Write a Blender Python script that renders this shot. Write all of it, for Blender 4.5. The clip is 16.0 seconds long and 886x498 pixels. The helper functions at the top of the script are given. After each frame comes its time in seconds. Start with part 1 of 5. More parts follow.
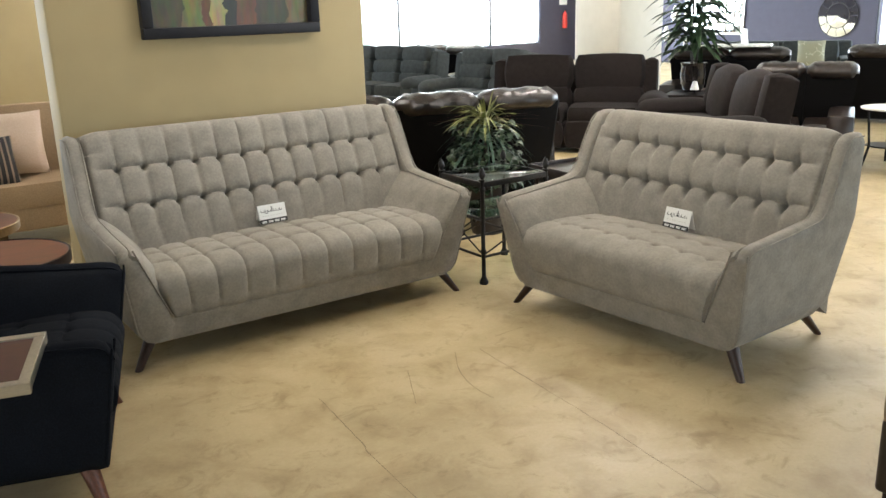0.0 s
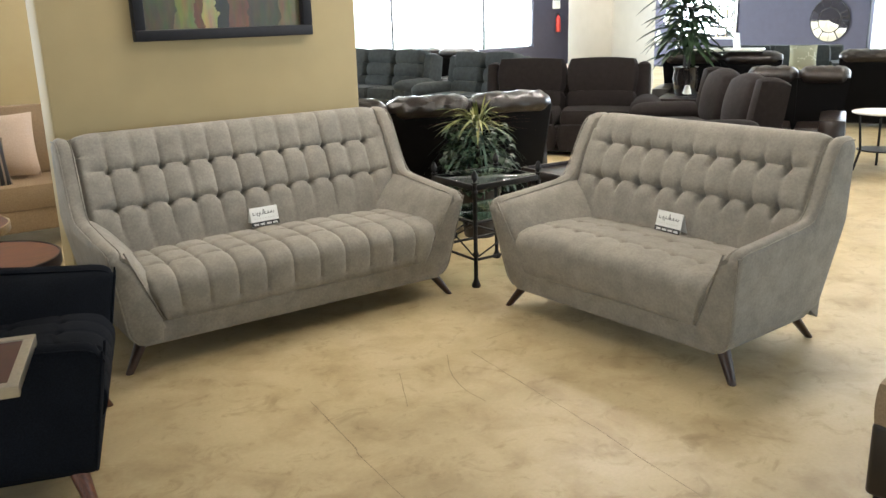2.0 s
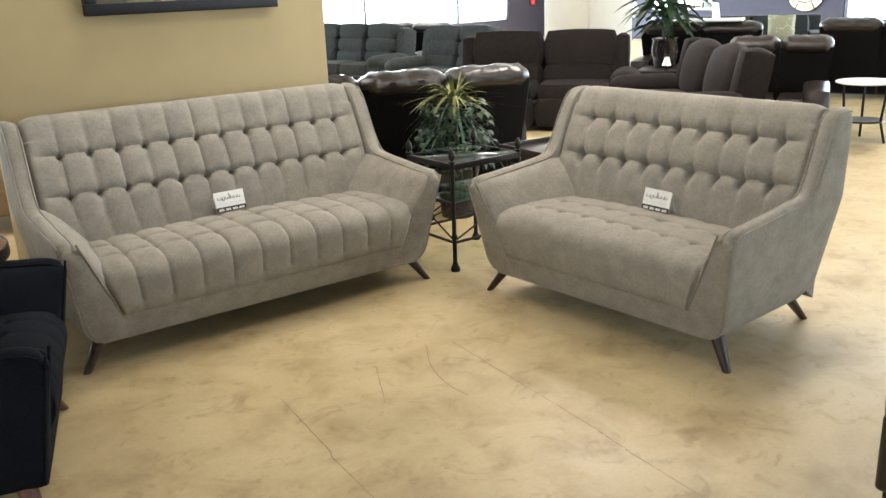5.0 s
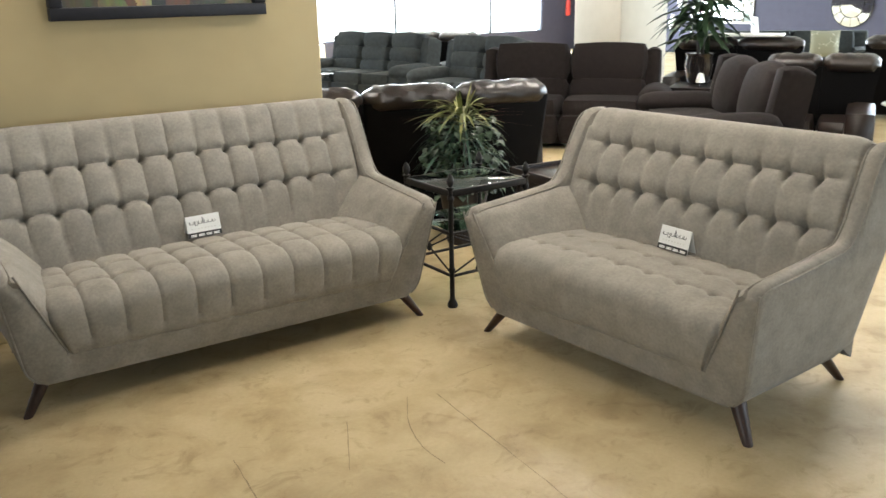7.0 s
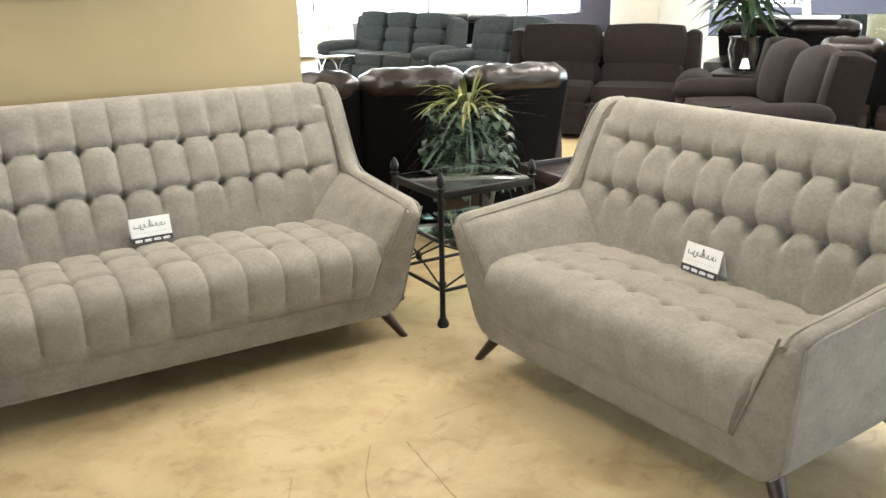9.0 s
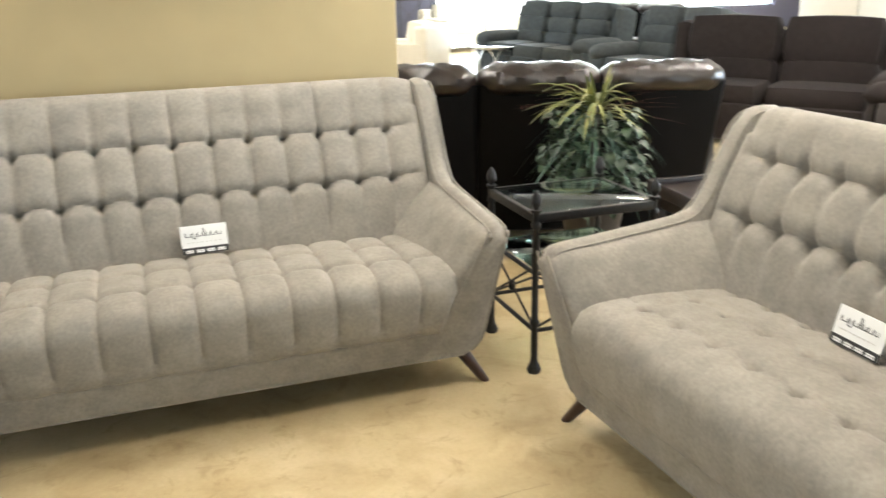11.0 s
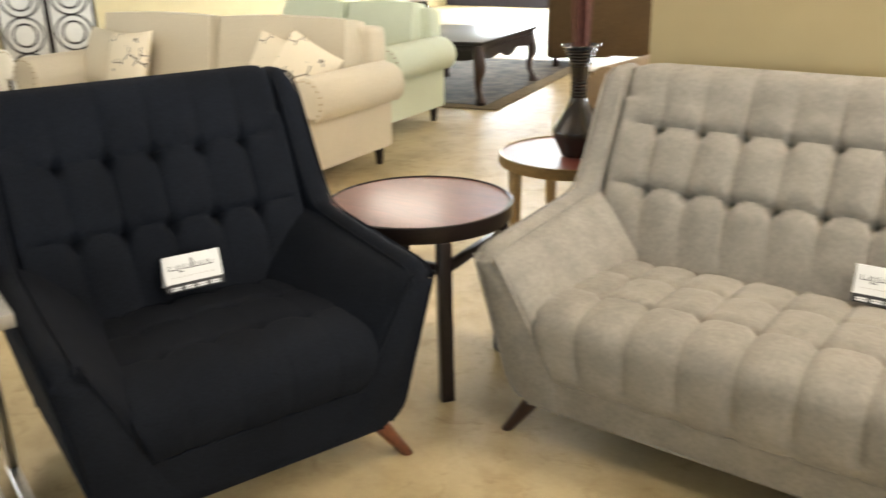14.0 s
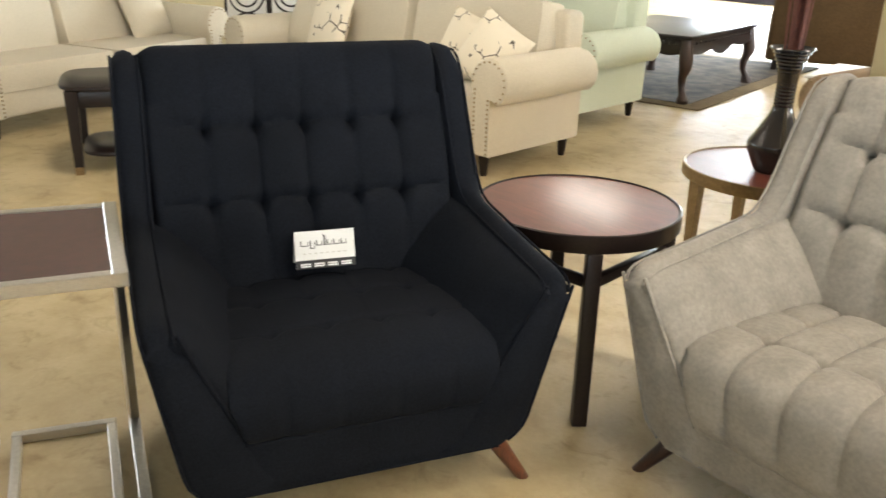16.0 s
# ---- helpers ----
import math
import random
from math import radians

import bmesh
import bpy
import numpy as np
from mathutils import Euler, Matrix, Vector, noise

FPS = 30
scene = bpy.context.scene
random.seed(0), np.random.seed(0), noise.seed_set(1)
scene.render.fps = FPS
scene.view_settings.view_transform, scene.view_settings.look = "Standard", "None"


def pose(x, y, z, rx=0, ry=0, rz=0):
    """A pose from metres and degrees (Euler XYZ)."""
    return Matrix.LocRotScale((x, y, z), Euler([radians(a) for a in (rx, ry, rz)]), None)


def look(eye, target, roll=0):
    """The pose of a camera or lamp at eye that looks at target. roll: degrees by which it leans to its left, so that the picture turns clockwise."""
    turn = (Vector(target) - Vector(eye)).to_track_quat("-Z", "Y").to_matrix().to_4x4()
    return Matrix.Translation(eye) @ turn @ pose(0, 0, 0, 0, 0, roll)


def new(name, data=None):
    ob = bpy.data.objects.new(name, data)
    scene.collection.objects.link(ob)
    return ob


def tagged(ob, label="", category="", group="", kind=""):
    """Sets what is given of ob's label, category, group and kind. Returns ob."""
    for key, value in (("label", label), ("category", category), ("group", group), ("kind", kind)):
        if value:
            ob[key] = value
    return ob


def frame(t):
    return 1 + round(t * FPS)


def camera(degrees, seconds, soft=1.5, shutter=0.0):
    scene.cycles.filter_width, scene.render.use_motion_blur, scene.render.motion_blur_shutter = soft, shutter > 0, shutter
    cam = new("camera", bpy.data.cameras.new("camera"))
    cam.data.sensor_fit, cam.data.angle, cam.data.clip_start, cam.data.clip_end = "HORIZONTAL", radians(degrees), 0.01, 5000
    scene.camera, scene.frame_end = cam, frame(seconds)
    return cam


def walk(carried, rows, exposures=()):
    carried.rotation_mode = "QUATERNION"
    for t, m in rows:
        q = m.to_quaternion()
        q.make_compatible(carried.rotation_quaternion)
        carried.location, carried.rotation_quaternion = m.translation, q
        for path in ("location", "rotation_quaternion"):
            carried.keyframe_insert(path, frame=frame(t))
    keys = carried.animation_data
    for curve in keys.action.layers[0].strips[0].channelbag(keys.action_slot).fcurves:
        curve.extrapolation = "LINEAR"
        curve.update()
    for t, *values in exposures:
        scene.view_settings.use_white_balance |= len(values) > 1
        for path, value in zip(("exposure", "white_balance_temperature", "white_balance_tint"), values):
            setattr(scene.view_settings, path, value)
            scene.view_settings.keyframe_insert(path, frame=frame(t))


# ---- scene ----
cam = camera(54.5, 16.0, shutter=0.4)
PATH = [
    (0, (-1.974, -4.18, 1.726), (-0.886, -2.593, 1.18), -1.8),
    (0.5, (-1.97, -4.184, 1.724), (-0.878, -2.597, 1.184), -1.8),
    (1, (-1.972, -4.182, 1.724), (-0.876, -2.598, 1.188), -1.8),
    (1.5, (-1.988, -4.168, 1.73), (-0.882, -2.59, 1.193), -1.6),
    (2, (-1.968, -4.183, 1.723), (-0.866, -2.603, 1.184), -1.6),
    (2.5, (-1.975, -4.175, 1.724), (-0.873, -2.597, 1.18), -1.8),
    (3, (-2.002, -4.147, 1.72), (-0.883, -2.58, 1.177), -2.1),
    (3.5, (-2.032, -4.12, 1.692), (-0.899, -2.565, 1.143), -2.5),
    (4, (-1.972, -4.081, 1.709), (-0.835, -2.539, 1.132), -2.2),
    (6.5, (-1.519, -3.774, 1.658), (-0.39, -2.235, 1.058), -2.4),
    (7, (-1.363, -3.706, 1.682), (-0.289, -2.119, 1.109), -1.3),
    (7.5, (-1.223, -3.661, 1.646), (-0.213, -2.045, 1.039), -1.3),
    (8, (-1.123, -3.522, 1.638), (-0.118, -1.9, 1.039), -1.1),
    (10.5, (-0.288, -2.983, 1.56), (0.554, -1.29, 0.911), -2.3),
    (11, (-0.187, -2.866, 1.555), (0.443, -1.072, 0.937), -1.1),
    (11.5, (-0.001, -2.807, 1.52), (0.371, -0.944, 0.892), -0.5),
    (12, (0.042, -2.649, 1.513), (0.276, -0.766, 0.88), -0.5),
    (12.5, (0.135, -2.468, 1.533), (0.253, -0.576, 0.895), -0.2),
    (13, (0.2, -2.363, 1.526), (0.166, -0.475, 0.865), -0.9),
    (13.3, (0.247, -2.261, 1.533), (-0.108, -0.413, 0.857), -0.6),
    (13.6, (0.401, -2.146, 1.54), (-0.397, -0.439, 0.869), -0.2),
    (14, (0.389, -2.089, 1.538), (-0.767, -0.604, 0.86), -1.4),
    (14.5, (0.329, -2.015, 1.517), (-1.041, -0.722, 0.846), -1.8),
    (15, (0.326, -1.939, 1.527), (-1.159, -0.794, 0.831), 0.1),
    (15.5, (0.345, -1.872, 1.528), (-1.178, -0.788, 0.818), 1.3),
    (16, (0.326, -1.826, 1.51), (-1.129, -0.654, 0.797), 1.6),
]
walk(cam, [(t, look(eye, target, roll)) for t, eye, target, roll in PATH], exposures=[(0, -0.12, 6600, 10), (4, -0.06, 6600, 10), (6.5, 0.26, 6600, 10), (7, -0.08, 6600, 10), (7.5, 0.36, 6600, 10), (8, 0.36, 6600, 10), (10.5, 0.52, 6600, 10), (11.5, 0.44, 6700, 10), (12.5, 0.40, 6700, 10), (13.5, 0.25, 7000, 11), (14.5, 0.36, 7400, 12), (16, 0.28, 7000, 11)])

# ---- light ----
world = bpy.data.worlds.new("world")
scene.world = world
world.use_nodes = True
wn = world.node_tree.nodes
sky = wn.new("ShaderNodeTexSky")
sky.sky_type, sky.sun_disc = "NISHITA", False
sky.sun_elevation, sky.sun_rotation = radians(50), radians(200)
wn["Background"].inputs["Strength"].default_value = 0.12
world.node_tree.links.new(sky.outputs[0], wn["Background"].inputs["Color"])


def area(name, m, sx, sy, watts, colour):
    d = bpy.data.lights.new(name, "AREA")
    d.shape, d.size, d.size_y, d.energy, d.color = "RECTANGLE", sx, sy, watts, colour
    ob = new(name, d)
    ob.matrix_world = m
    return ob


# Room: x from -13 to 17, y from -9 to 15.5, ceiling 3.4
X0, X1, Y0, Y1, ZC = -13.0, 17.0, -9.0, 15.5, 3.4
WARM, COOL = (1.0, 0.95, 0.88), (0.72, 0.86, 1.0)
# overhead lights without seen fixtures: some inferred from glare and warm pools, others added
for lx, ly, watts in ((-3.8, 0.0, 56), (0.1, 0.58, 50), (0.6, 3.0, 70), (4.4, 1.6, 150), (2.1, -1.0, 66), (4.6, -0.6, 44), (7.8, 0.4, 50), (-7.2, 6.8, 50), (-3.0, 6.8, 50), (1.4, 6.0, 50), (7.0, 5.0, 62), (-7.2, 11.4, 62), (-3.0, 11.4, 62), (1.4, 10.0, 62), (7.0, 10.0, 62)):
    area("unseen_overhead_light", pose(lx, ly, ZC - 0.06), 1.2, 0.6, watts, WARM)
# daylight in the shop windows
area("window_light", pose(10.7, Y1 + 0.3, 1.75, -90, 0, 0), 9, 2.3, 4600, COOL)
area("window_light", pose(-7.75, Y1 + 0.3, 1.75, -90, 0, 0), 8.5, 2.3, 2300, COOL)
area("window_light", pose(X1 + 0.3, 0.2, 1.75, 90, 0, 90), 12, 2.3, 2100, COOL)
area("window_light", pose(X0 - 0.3, -4.6, 1.75, 90, 0, -90), 7, 2.3, 330, COOL)
area("window_light", pose(6.0, Y0 - 0.3, 1.75, 90, 0, 0), 6, 2.3, 270, COOL)


# ---- materials ----
def mat(name, col, col2=None, rough=0.8, metal=0.0, scale=40.0, bump=0.2, bscale=None, big=1.5, bigamt=0.12, spec=0.5, sheen=0.0, coat=0.0, stretch=(1, 1, 1), jitter=0.0):
    m = bpy.data.materials.new(name)
    m.use_nodes = True
    n, l = m.node_tree.nodes, m.node_tree.links
    b = n["Principled BSDF"]
    b.inputs["Roughness"].default_value, b.inputs["Metallic"].default_value = rough, metal
    b.inputs["Specular IOR Level"].default_value = spec
    b.inputs["Sheen Weight"].default_value = sheen
    b.inputs["Coat Weight"].default_value = coat
    b.inputs["Coat Roughness"].default_value = 0.12
    co = n.new("ShaderNodeTexCoord")
    mp = n.new("ShaderNodeMapping")
    mp.inputs["Scale"].default_value = stretch
    l.new(co.outputs["Object"], mp.inputs["Vector"])
    f = n.new("ShaderNodeTexNoise")
    f.inputs["Scale"].default_value, f.inputs["Detail"].default_value, f.inputs["Roughness"].default_value = scale, 6, 0.65
    g = n.new("ShaderNodeTexNoise")
    g.inputs["Scale"].default_value, g.inputs["Detail"].default_value = big, 3
    l.new(mp.outputs[0], f.inputs["Vector"])
    l.new(mp.outputs[0], g.inputs["Vector"])
    ramp = n.new("ShaderNodeMix")
    ramp.data_type = "RGBA"
    c2 = col2 or tuple(c * 0.72 for c in col)
    ramp.inputs[6].default_value, ramp.inputs[7].default_value = (*c2, 1), (*col, 1)
    st = n.new("ShaderNodeMapRange")
    st.inputs[1].default_value, st.inputs[2].default_value = 0.35, 0.65
    l.new(f.outputs["Fac"], st.inputs[0])
    l.new(st.outputs[0], ramp.inputs[0])
    hv = n.new("ShaderNodeHueSaturation")
    mr = n.new("ShaderNodeMapRange")
    mr.inputs[1].default_value, mr.inputs[2].default_value = 0.3, 0.7
    mr.inputs[3].default_value, mr.inputs[4].default_value = 1 - bigamt, 1 + bigamt
    l.new(g.outputs["Fac"], mr.inputs[0])
    l.new(ramp.outputs[2], hv.inputs["Color"])
    l.new(mr.outputs[0], hv.inputs["Value"])
    l.new(hv.outputs[0], b.inputs["Base Color"])
    if bump:
        bp = n.new("ShaderNodeBump")
        bp.inputs["Strength"].default_value, bp.inputs["Distance"].default_value = bump, 0.004
        h = f
        if bscale:
            h = n.new("ShaderNodeTexNoise")
            h.inputs["Scale"].default_value, h.inputs["Detail"].default_value = bscale, 4
            l.new(mp.outputs[0], h.inputs["Vector"])
        l.new(h.outputs["Fac"], bp.inputs["Height"])
        l.new(bp.outputs[0], b.inputs["Normal"])
    return m


M_GREY = mat("grey_chenille", (0.2678, 0.2448, 0.2117), (0.2174, 0.1987, 0.1714), 0.95, scale=75, bump=0.28, big=11, bigamt=0.12, sheen=0.1, spec=0.12)
M_BLACK = mat("black_linen", (0.00988, 0.01178, 0.01672), (0.00532, 0.00646, 0.00912), 0.95, scale=160, bump=0.4, big=5, bigamt=0.15, sheen=0.0, spec=0.08)
M_LEG = mat("dark_walnut", (0.0418, 0.01672, 0.01064), (0.02128, 0.00912, 0.00608), 0.42, scale=30, bump=0.08, stretch=(4, 4, 0.6))
M_LEGR = mat("red_walnut", (0.1444, 0.04712, 0.02128), (0.076, 0.02508, 0.01216), 0.4, scale=30, bump=0.08, stretch=(4, 4, 0.6))
M_LEATHER = mat("black_leather", (0.020, 0.012, 0.009), (0.010, 0.007, 0.006), 0.30, scale=14, bump=0.3, bscale=260, spec=0.5)
M_VINYL = mat("black_vinyl", (0.004, 0.0035, 0.0035), (0.003, 0.0027, 0.0027), 0.55, scale=14, bump=0.15, bscale=260, spec=0.06)
M_BROWN = mat("brown_microfibre", (0.018, 0.014, 0.0135), (0.013, 0.010, 0.0095), 0.9, scale=18, bump=0.25, bscale=200, sheen=0.03, spec=0.12)
M_SLATE = mat("slate_microfibre", (0.0532, 0.0608, 0.06308), (0.03648, 0.04256, 0.04408), 0.85, scale=18, bump=0.25, bscale=200, sheen=0.04, spec=0.15)
M_CREAM = mat("cream_linen", (0.6019, 0.5381, 0.4195), (0.529, 0.4651, 0.3557), 0.92, scale=120, bump=0.2, sheen=0.1, spec=0.15, bigamt=0.05)
M_MINT = mat("mint_linen", (0.6118, 0.6555, 0.5244), (0.5419, 0.5856, 0.4632), 0.92, scale=120, bump=0.2, spec=0.15, bigamt=0.05)
M_TAN = mat("tan_fabric", (0.304, 0.2204, 0.1444), (0.2356, 0.1672, 0.1064), 0.95, scale=120, bump=0.3, spec=0.1)
M_BROWNPANEL = mat("brown_suede", (0.0874, 0.05472, 0.02736), (0.06688, 0.04104, 0.02052), 0.9, scale=60, bump=0.2, spec=0.15)
M_PINK = mat("blush_cushion", (0.5016, 0.3952, 0.3268), (0.4408, 0.342, 0.2736), 0.8, scale=100, bump=0.2, spec=0.2)
M_IRON = mat("black_iron", (0.016, 0.015, 0.015), (0.010, 0.009, 0.009), 0.5, metal=0.5, scale=60, bump=0.4)
M_ESP = mat("espresso_wood", (0.018, 0.0114, 0.0096), (0.0108, 0.0066, 0.006), 0.36, scale=25, bump=0.05, stretch=(0.5, 5, 5), coat=0.03, spec=0.28)
M_TOPRED = mat("mahogany_top", (0.1444, 0.038, 0.0228), (0.0836, 0.0228, 0.0152), 0.42, scale=22, bump=0.04, stretch=(0.6, 6, 6), coat=0.22)
M_MERLOT = mat("merlot_top", (0.0646, 0.01672, 0.01368), (0.0418, 0.0114, 0.00988), 0.36, scale=30, bump=0.03, coat=0.08)
M_CHROME = mat("brushed_steel", (0.62, 0.60, 0.56), (0.52, 0.50, 0.47), 0.28, metal=1.0, scale=80, bump=0.05, stretch=(1, 1, 8))
M_BRONZE = mat("antique_brass", (0.30, 0.21, 0.11), (0.22, 0.15, 0.08), 0.42, metal=0.8, scale=60, bump=0.1)
M_WALL = mat("yellow_paint", (0.4032, 0.3204, 0.1714), (0.3924, 0.311, 0.1656), 0.75, scale=6, bump=0.12, bscale=140, bigamt=0.03)
M_WALLP = mat("purple_grey_paint", (0.0456, 0.0418, 0.0646), (0.0418, 0.038, 0.05852), 0.8, scale=6, bump=0.1, bscale=140, bigamt=0.03)
M_COL = mat("cream_paint", (0.624, 0.584, 0.496), (0.6, 0.56, 0.472), 0.75, scale=6, bump=0.1, bscale=140, bigamt=0.03)
M_CEIL = mat("ceiling_tile", (0.576, 0.56, 0.52), (0.528, 0.512, 0.48), 0.9, scale=30, bump=0.2)
M_WHITE = mat("white_lacquer", (0.80, 0.79, 0.76), (0.74, 0.73, 0.70), 0.5, scale=20, bump=0.05)
M_CARD = mat("white_card", (0.82, 0.82, 0.80), (0.80, 0.80, 0.78), 0.5, scale=20, bump=0)
M_INK = mat("dark_ink", (0.03, 0.03, 0.03), (0.025, 0.025, 0.025), 0.6, scale=20, bump=0)
M_GLAZE = mat("black_glaze", (0.012, 0.010, 0.010), (0.02, 0.014, 0.012), 0.16, scale=40, bump=0.2, spec=0.6)
M_POT = mat("dark_pot", (0.03, 0.022, 0.018), (0.02, 0.015, 0.012), 0.6, scale=40, bump=0.3)
M_REED = mat("reed", (0.16, 0.05, 0.035), (0.09, 0.03, 0.022), 0.8, scale=50, bump=0.2)
M_LEAF = mat("leaf_green", (0.0228, 0.05168, 0.01672), (0.00912, 0.0266, 0.01064), 0.5, scale=12, bump=0.1, big=8, bigamt=0.35)
M_LEAFY = mat("leaf_yellow", (0.2052, 0.2052, 0.057), (0.0684, 0.0912, 0.0266), 0.5, scale=10, bump=0.1, big=8, bigamt=0.3)
M_LEAFT = mat("leaf_teal", (0.0266, 0.076, 0.04712), (0.01368, 0.0418, 0.02736), 0.5, scale=12, bump=0.1, big=8, bigamt=0.3)
M_FRAME = mat("frame_black", (0.011, 0.011, 0.016), (0.008, 0.008, 0.011), 0.5, scale=30, bump=0.1, spec=0.3)


def glass(name, col=(0.9, 0.97, 0.94), rough=0.02):
    """Flat pane: tinted see-through with a mirror gloss that grows at grazing angles."""
    m = bpy.data.materials.new(name)
    m.use_nodes = True
    n, l = m.node_tree.nodes, m.node_tree.links
    n.remove(n["Principled BSDF"])
    t, g, f, x = n.new("ShaderNodeBsdfTransparent"), n.new("ShaderNodeBsdfGlossy"), n.new("ShaderNodeFresnel"), n.new("ShaderNodeMixShader")
    t.inputs["Color"].default_value = (*col, 1)
    g.inputs["Roughness"].default_value = rough
    f.inputs["IOR"].default_value = 1.6
    l.new(f.outputs[0], x.inputs[0])
    l.new(t.outputs[0], x.inputs[1])
    l.new(g.outputs[0], x.inputs[2])
    l.new(x.outputs[0], n["Material Output"].inputs["Surface"])
    return m


M_GLASS = glass("table_glass", (0.72, 0.86, 0.80))
M_MIRROR = mat("mirror_glass", (0.86, 0.88, 0.88), (0.85, 0.87, 0.87), 0.03, metal=1.0, scale=3, bump=0, bigamt=0.0)


def floor_material():
    m = bpy.data.materials.new("stained_concrete")
    m.use_nodes = True
    n, l = m.node_tree.nodes, m.node_tree.links
    b = n["Principled BSDF"]
    co = n.new("ShaderNodeTexCoord")

    def noi(scale, detail, rough=0.6, dist=0.0):
        t = n.new("ShaderNodeTexNoise")
        t.inputs["Scale"].default_value, t.inputs["Detail"].default_value = scale, detail
        t.inputs["Roughness"].default_value, t.inputs["Distortion"].default_value = rough, dist
        l.new(co.outputs["Object"], t.inputs["Vector"])
        return t

    def ramp(src, stops):
        r = n.new("ShaderNodeValToRGB")
        e = r.color_ramp.elements
        e[0].position, e[0].color = stops[0][0], (*stops[0][1], 1)
        e[1].position, e[1].color = stops[-1][0], (*stops[-1][1], 1)
        for p, c in stops[1:-1]:
            k = e.new(p)
            k.color = (*c, 1)
        l.new(src.outputs["Fac"], r.inputs[0])
        return r

    def mul(a, c, fac):
        x = n.new("ShaderNodeMix")
        x.data_type, x.blend_type = "RGBA", "MULTIPLY"
        x.inputs[0].default_value = fac
        l.new(a, x.inputs[6])
        l.new(c, x.inputs[7])
        return x.outputs[2]

    base = ramp(noi(1.1, 6, 0.62, 0.4), [(0.30, (0.375, 0.292, 0.156)), (0.5, (0.468, 0.373, 0.210)), (0.7, (0.525, 0.43, 0.265))])
    blot = ramp(noi(3.4, 6, 0.6, 0.45), [(0.30, (0.54, 0.47, 0.37)), (0.42, (0.80, 0.75, 0.68)), (0.55, (1, 1, 1)), (1.0, (1, 1, 1))])
    smear = ramp(noi(7, 9, 0.66, 1.2), [(0.32, (0.70, 0.66, 0.58)), (0.46, (1, 1, 1)), (1.0, (1, 1, 1))])
    fine = ramp(noi(60, 4), [(0.3, (0.86, 0.85, 0.83)), (0.7, (1, 1, 1))])
    c = mul(mul(mul(base.outputs[0], blot.outputs[0], 0.55), smear.outputs[0], 0.8), fine.outputs[0], 0.6)
    l.new(c, b.inputs["Base Color"])
    rr = n.new("ShaderNodeMapRange")
    rr.inputs[3].default_value, rr.inputs[4].default_value = 0.34, 0.62
    l.new(noi(2.5, 5).outputs["Fac"], rr.inputs[0])
    l.new(rr.outputs[0], b.inputs["Roughness"])
    bp = n.new("ShaderNodeBump")
    bp.inputs["Strength"].default_value, bp.inputs["Distance"].default_value = 0.12, 0.003
    l.new(noi(25, 6).outputs["Fac"], bp.inputs["Height"])
    l.new(bp.outputs[0], b.inputs["Normal"])
    return m


M_FLOOR = floor_material()


# ---- mesh helpers ----
def mesh_object(name, bm, material, smooth=True):
    bmesh.ops.recalc_face_normals(bm, faces=bm.faces)
    me = bpy.data.meshes.new(name)
    bm.to_mesh(me)
    bm.free()
    me.materials.append(material)
    for p in me.polygons:
        p.use_smooth = smooth
    if smooth:
        me.set_sharp_from_angle(angle=radians(50))
    return new(name, me)


def part(name, bm, material, parent, label="", smooth=True):
    ob = mesh_object(name, bm, material, smooth)
    ob.parent = parent
    return tagged(ob, label)


def thing(name, label, category, group="", m=None):
    ob = tagged(new(name), label, category, group)
    ob.empty_display_size = 0.1
    if m is not None:
        ob.matrix_world = m
    return ob


def solo(name, bm, material, label, category, m=None, kind="", smooth=True, group=""):
    ob = tagged(mesh_object(name, bm, material, smooth), label, category, group, kind)
    if m is not None:
        ob.matrix_world = m
    return ob


def box(bm, x0, x1, y0, y1, z0, z1, bevel=0.0, seg=2, m=None):
    """A block, bevelled all round, added to bm."""
    t = bmesh.new()
    bmesh.ops.create_cube(t, size=1.0)
    bmesh.ops.scale(t, vec=(x1 - x0, y1 - y0, z1 - z0), verts=t.verts)
    bmesh.ops.translate(t, vec=((x0 + x1) / 2, (y0 + y1) / 2, (z0 + z1) / 2), verts=t.verts)
    if bevel:
        bmesh.ops.bevel(t, geom=t.edges[:], offset=bevel, segments=seg, profile=0.5, affect="EDGES", clamp_overlap=True)
    if m is not None:
        bmesh.ops.transform(t, matrix=m, verts=t.verts)
    merge(bm, t)


def merge(bm, t):
    mp = {v: bm.verts.new(v.co) for v in t.verts}
    for f in t.faces:
        bm.faces.new([mp[v] for v in f.verts])
    t.free()


def pillow(bm, sx, sy, sz, m=None, n=12, power=0.5, cx=0.0, cy=0.0, cz=0.0, round_=0.35):
    """A soft cushion: a block sx by sy by sz whose faces swell and whose edges are round."""
    t = bmesh.new()
    bmesh.ops.create_cube(t, size=2.0)
    bmesh.ops.subdivide_edges(t, edges=t.edges[:], cuts=n - 1, use_grid_fill=True)
    for v in t.verts:
        p = v.co
        q = [math.copysign(abs(c) ** 0.85, c) for c in p]
        x, y, z = q
        s = Vector((x * math.sqrt(max(0, 1 - round_ * (y * y + z * z) / 2 + round_ * 0.33 * y * y * z * z)),
                    y * math.sqrt(max(0, 1 - round_ * (x * x + z * z) / 2 + round_ * 0.33 * x * x * z * z)),
                    z * math.sqrt(max(0, 1 - round_ * (y * y + x * x) / 2 + round_ * 0.33 * y * y * x * x))))
        v.co = Vector((s.x * sx / 2 + cx, s.y * sy / 2 + cy, s.z * sz / 2 + cz))
    if m is not None:
        bmesh.ops.transform(t, matrix=m, verts=t.verts)
    merge(bm, t)


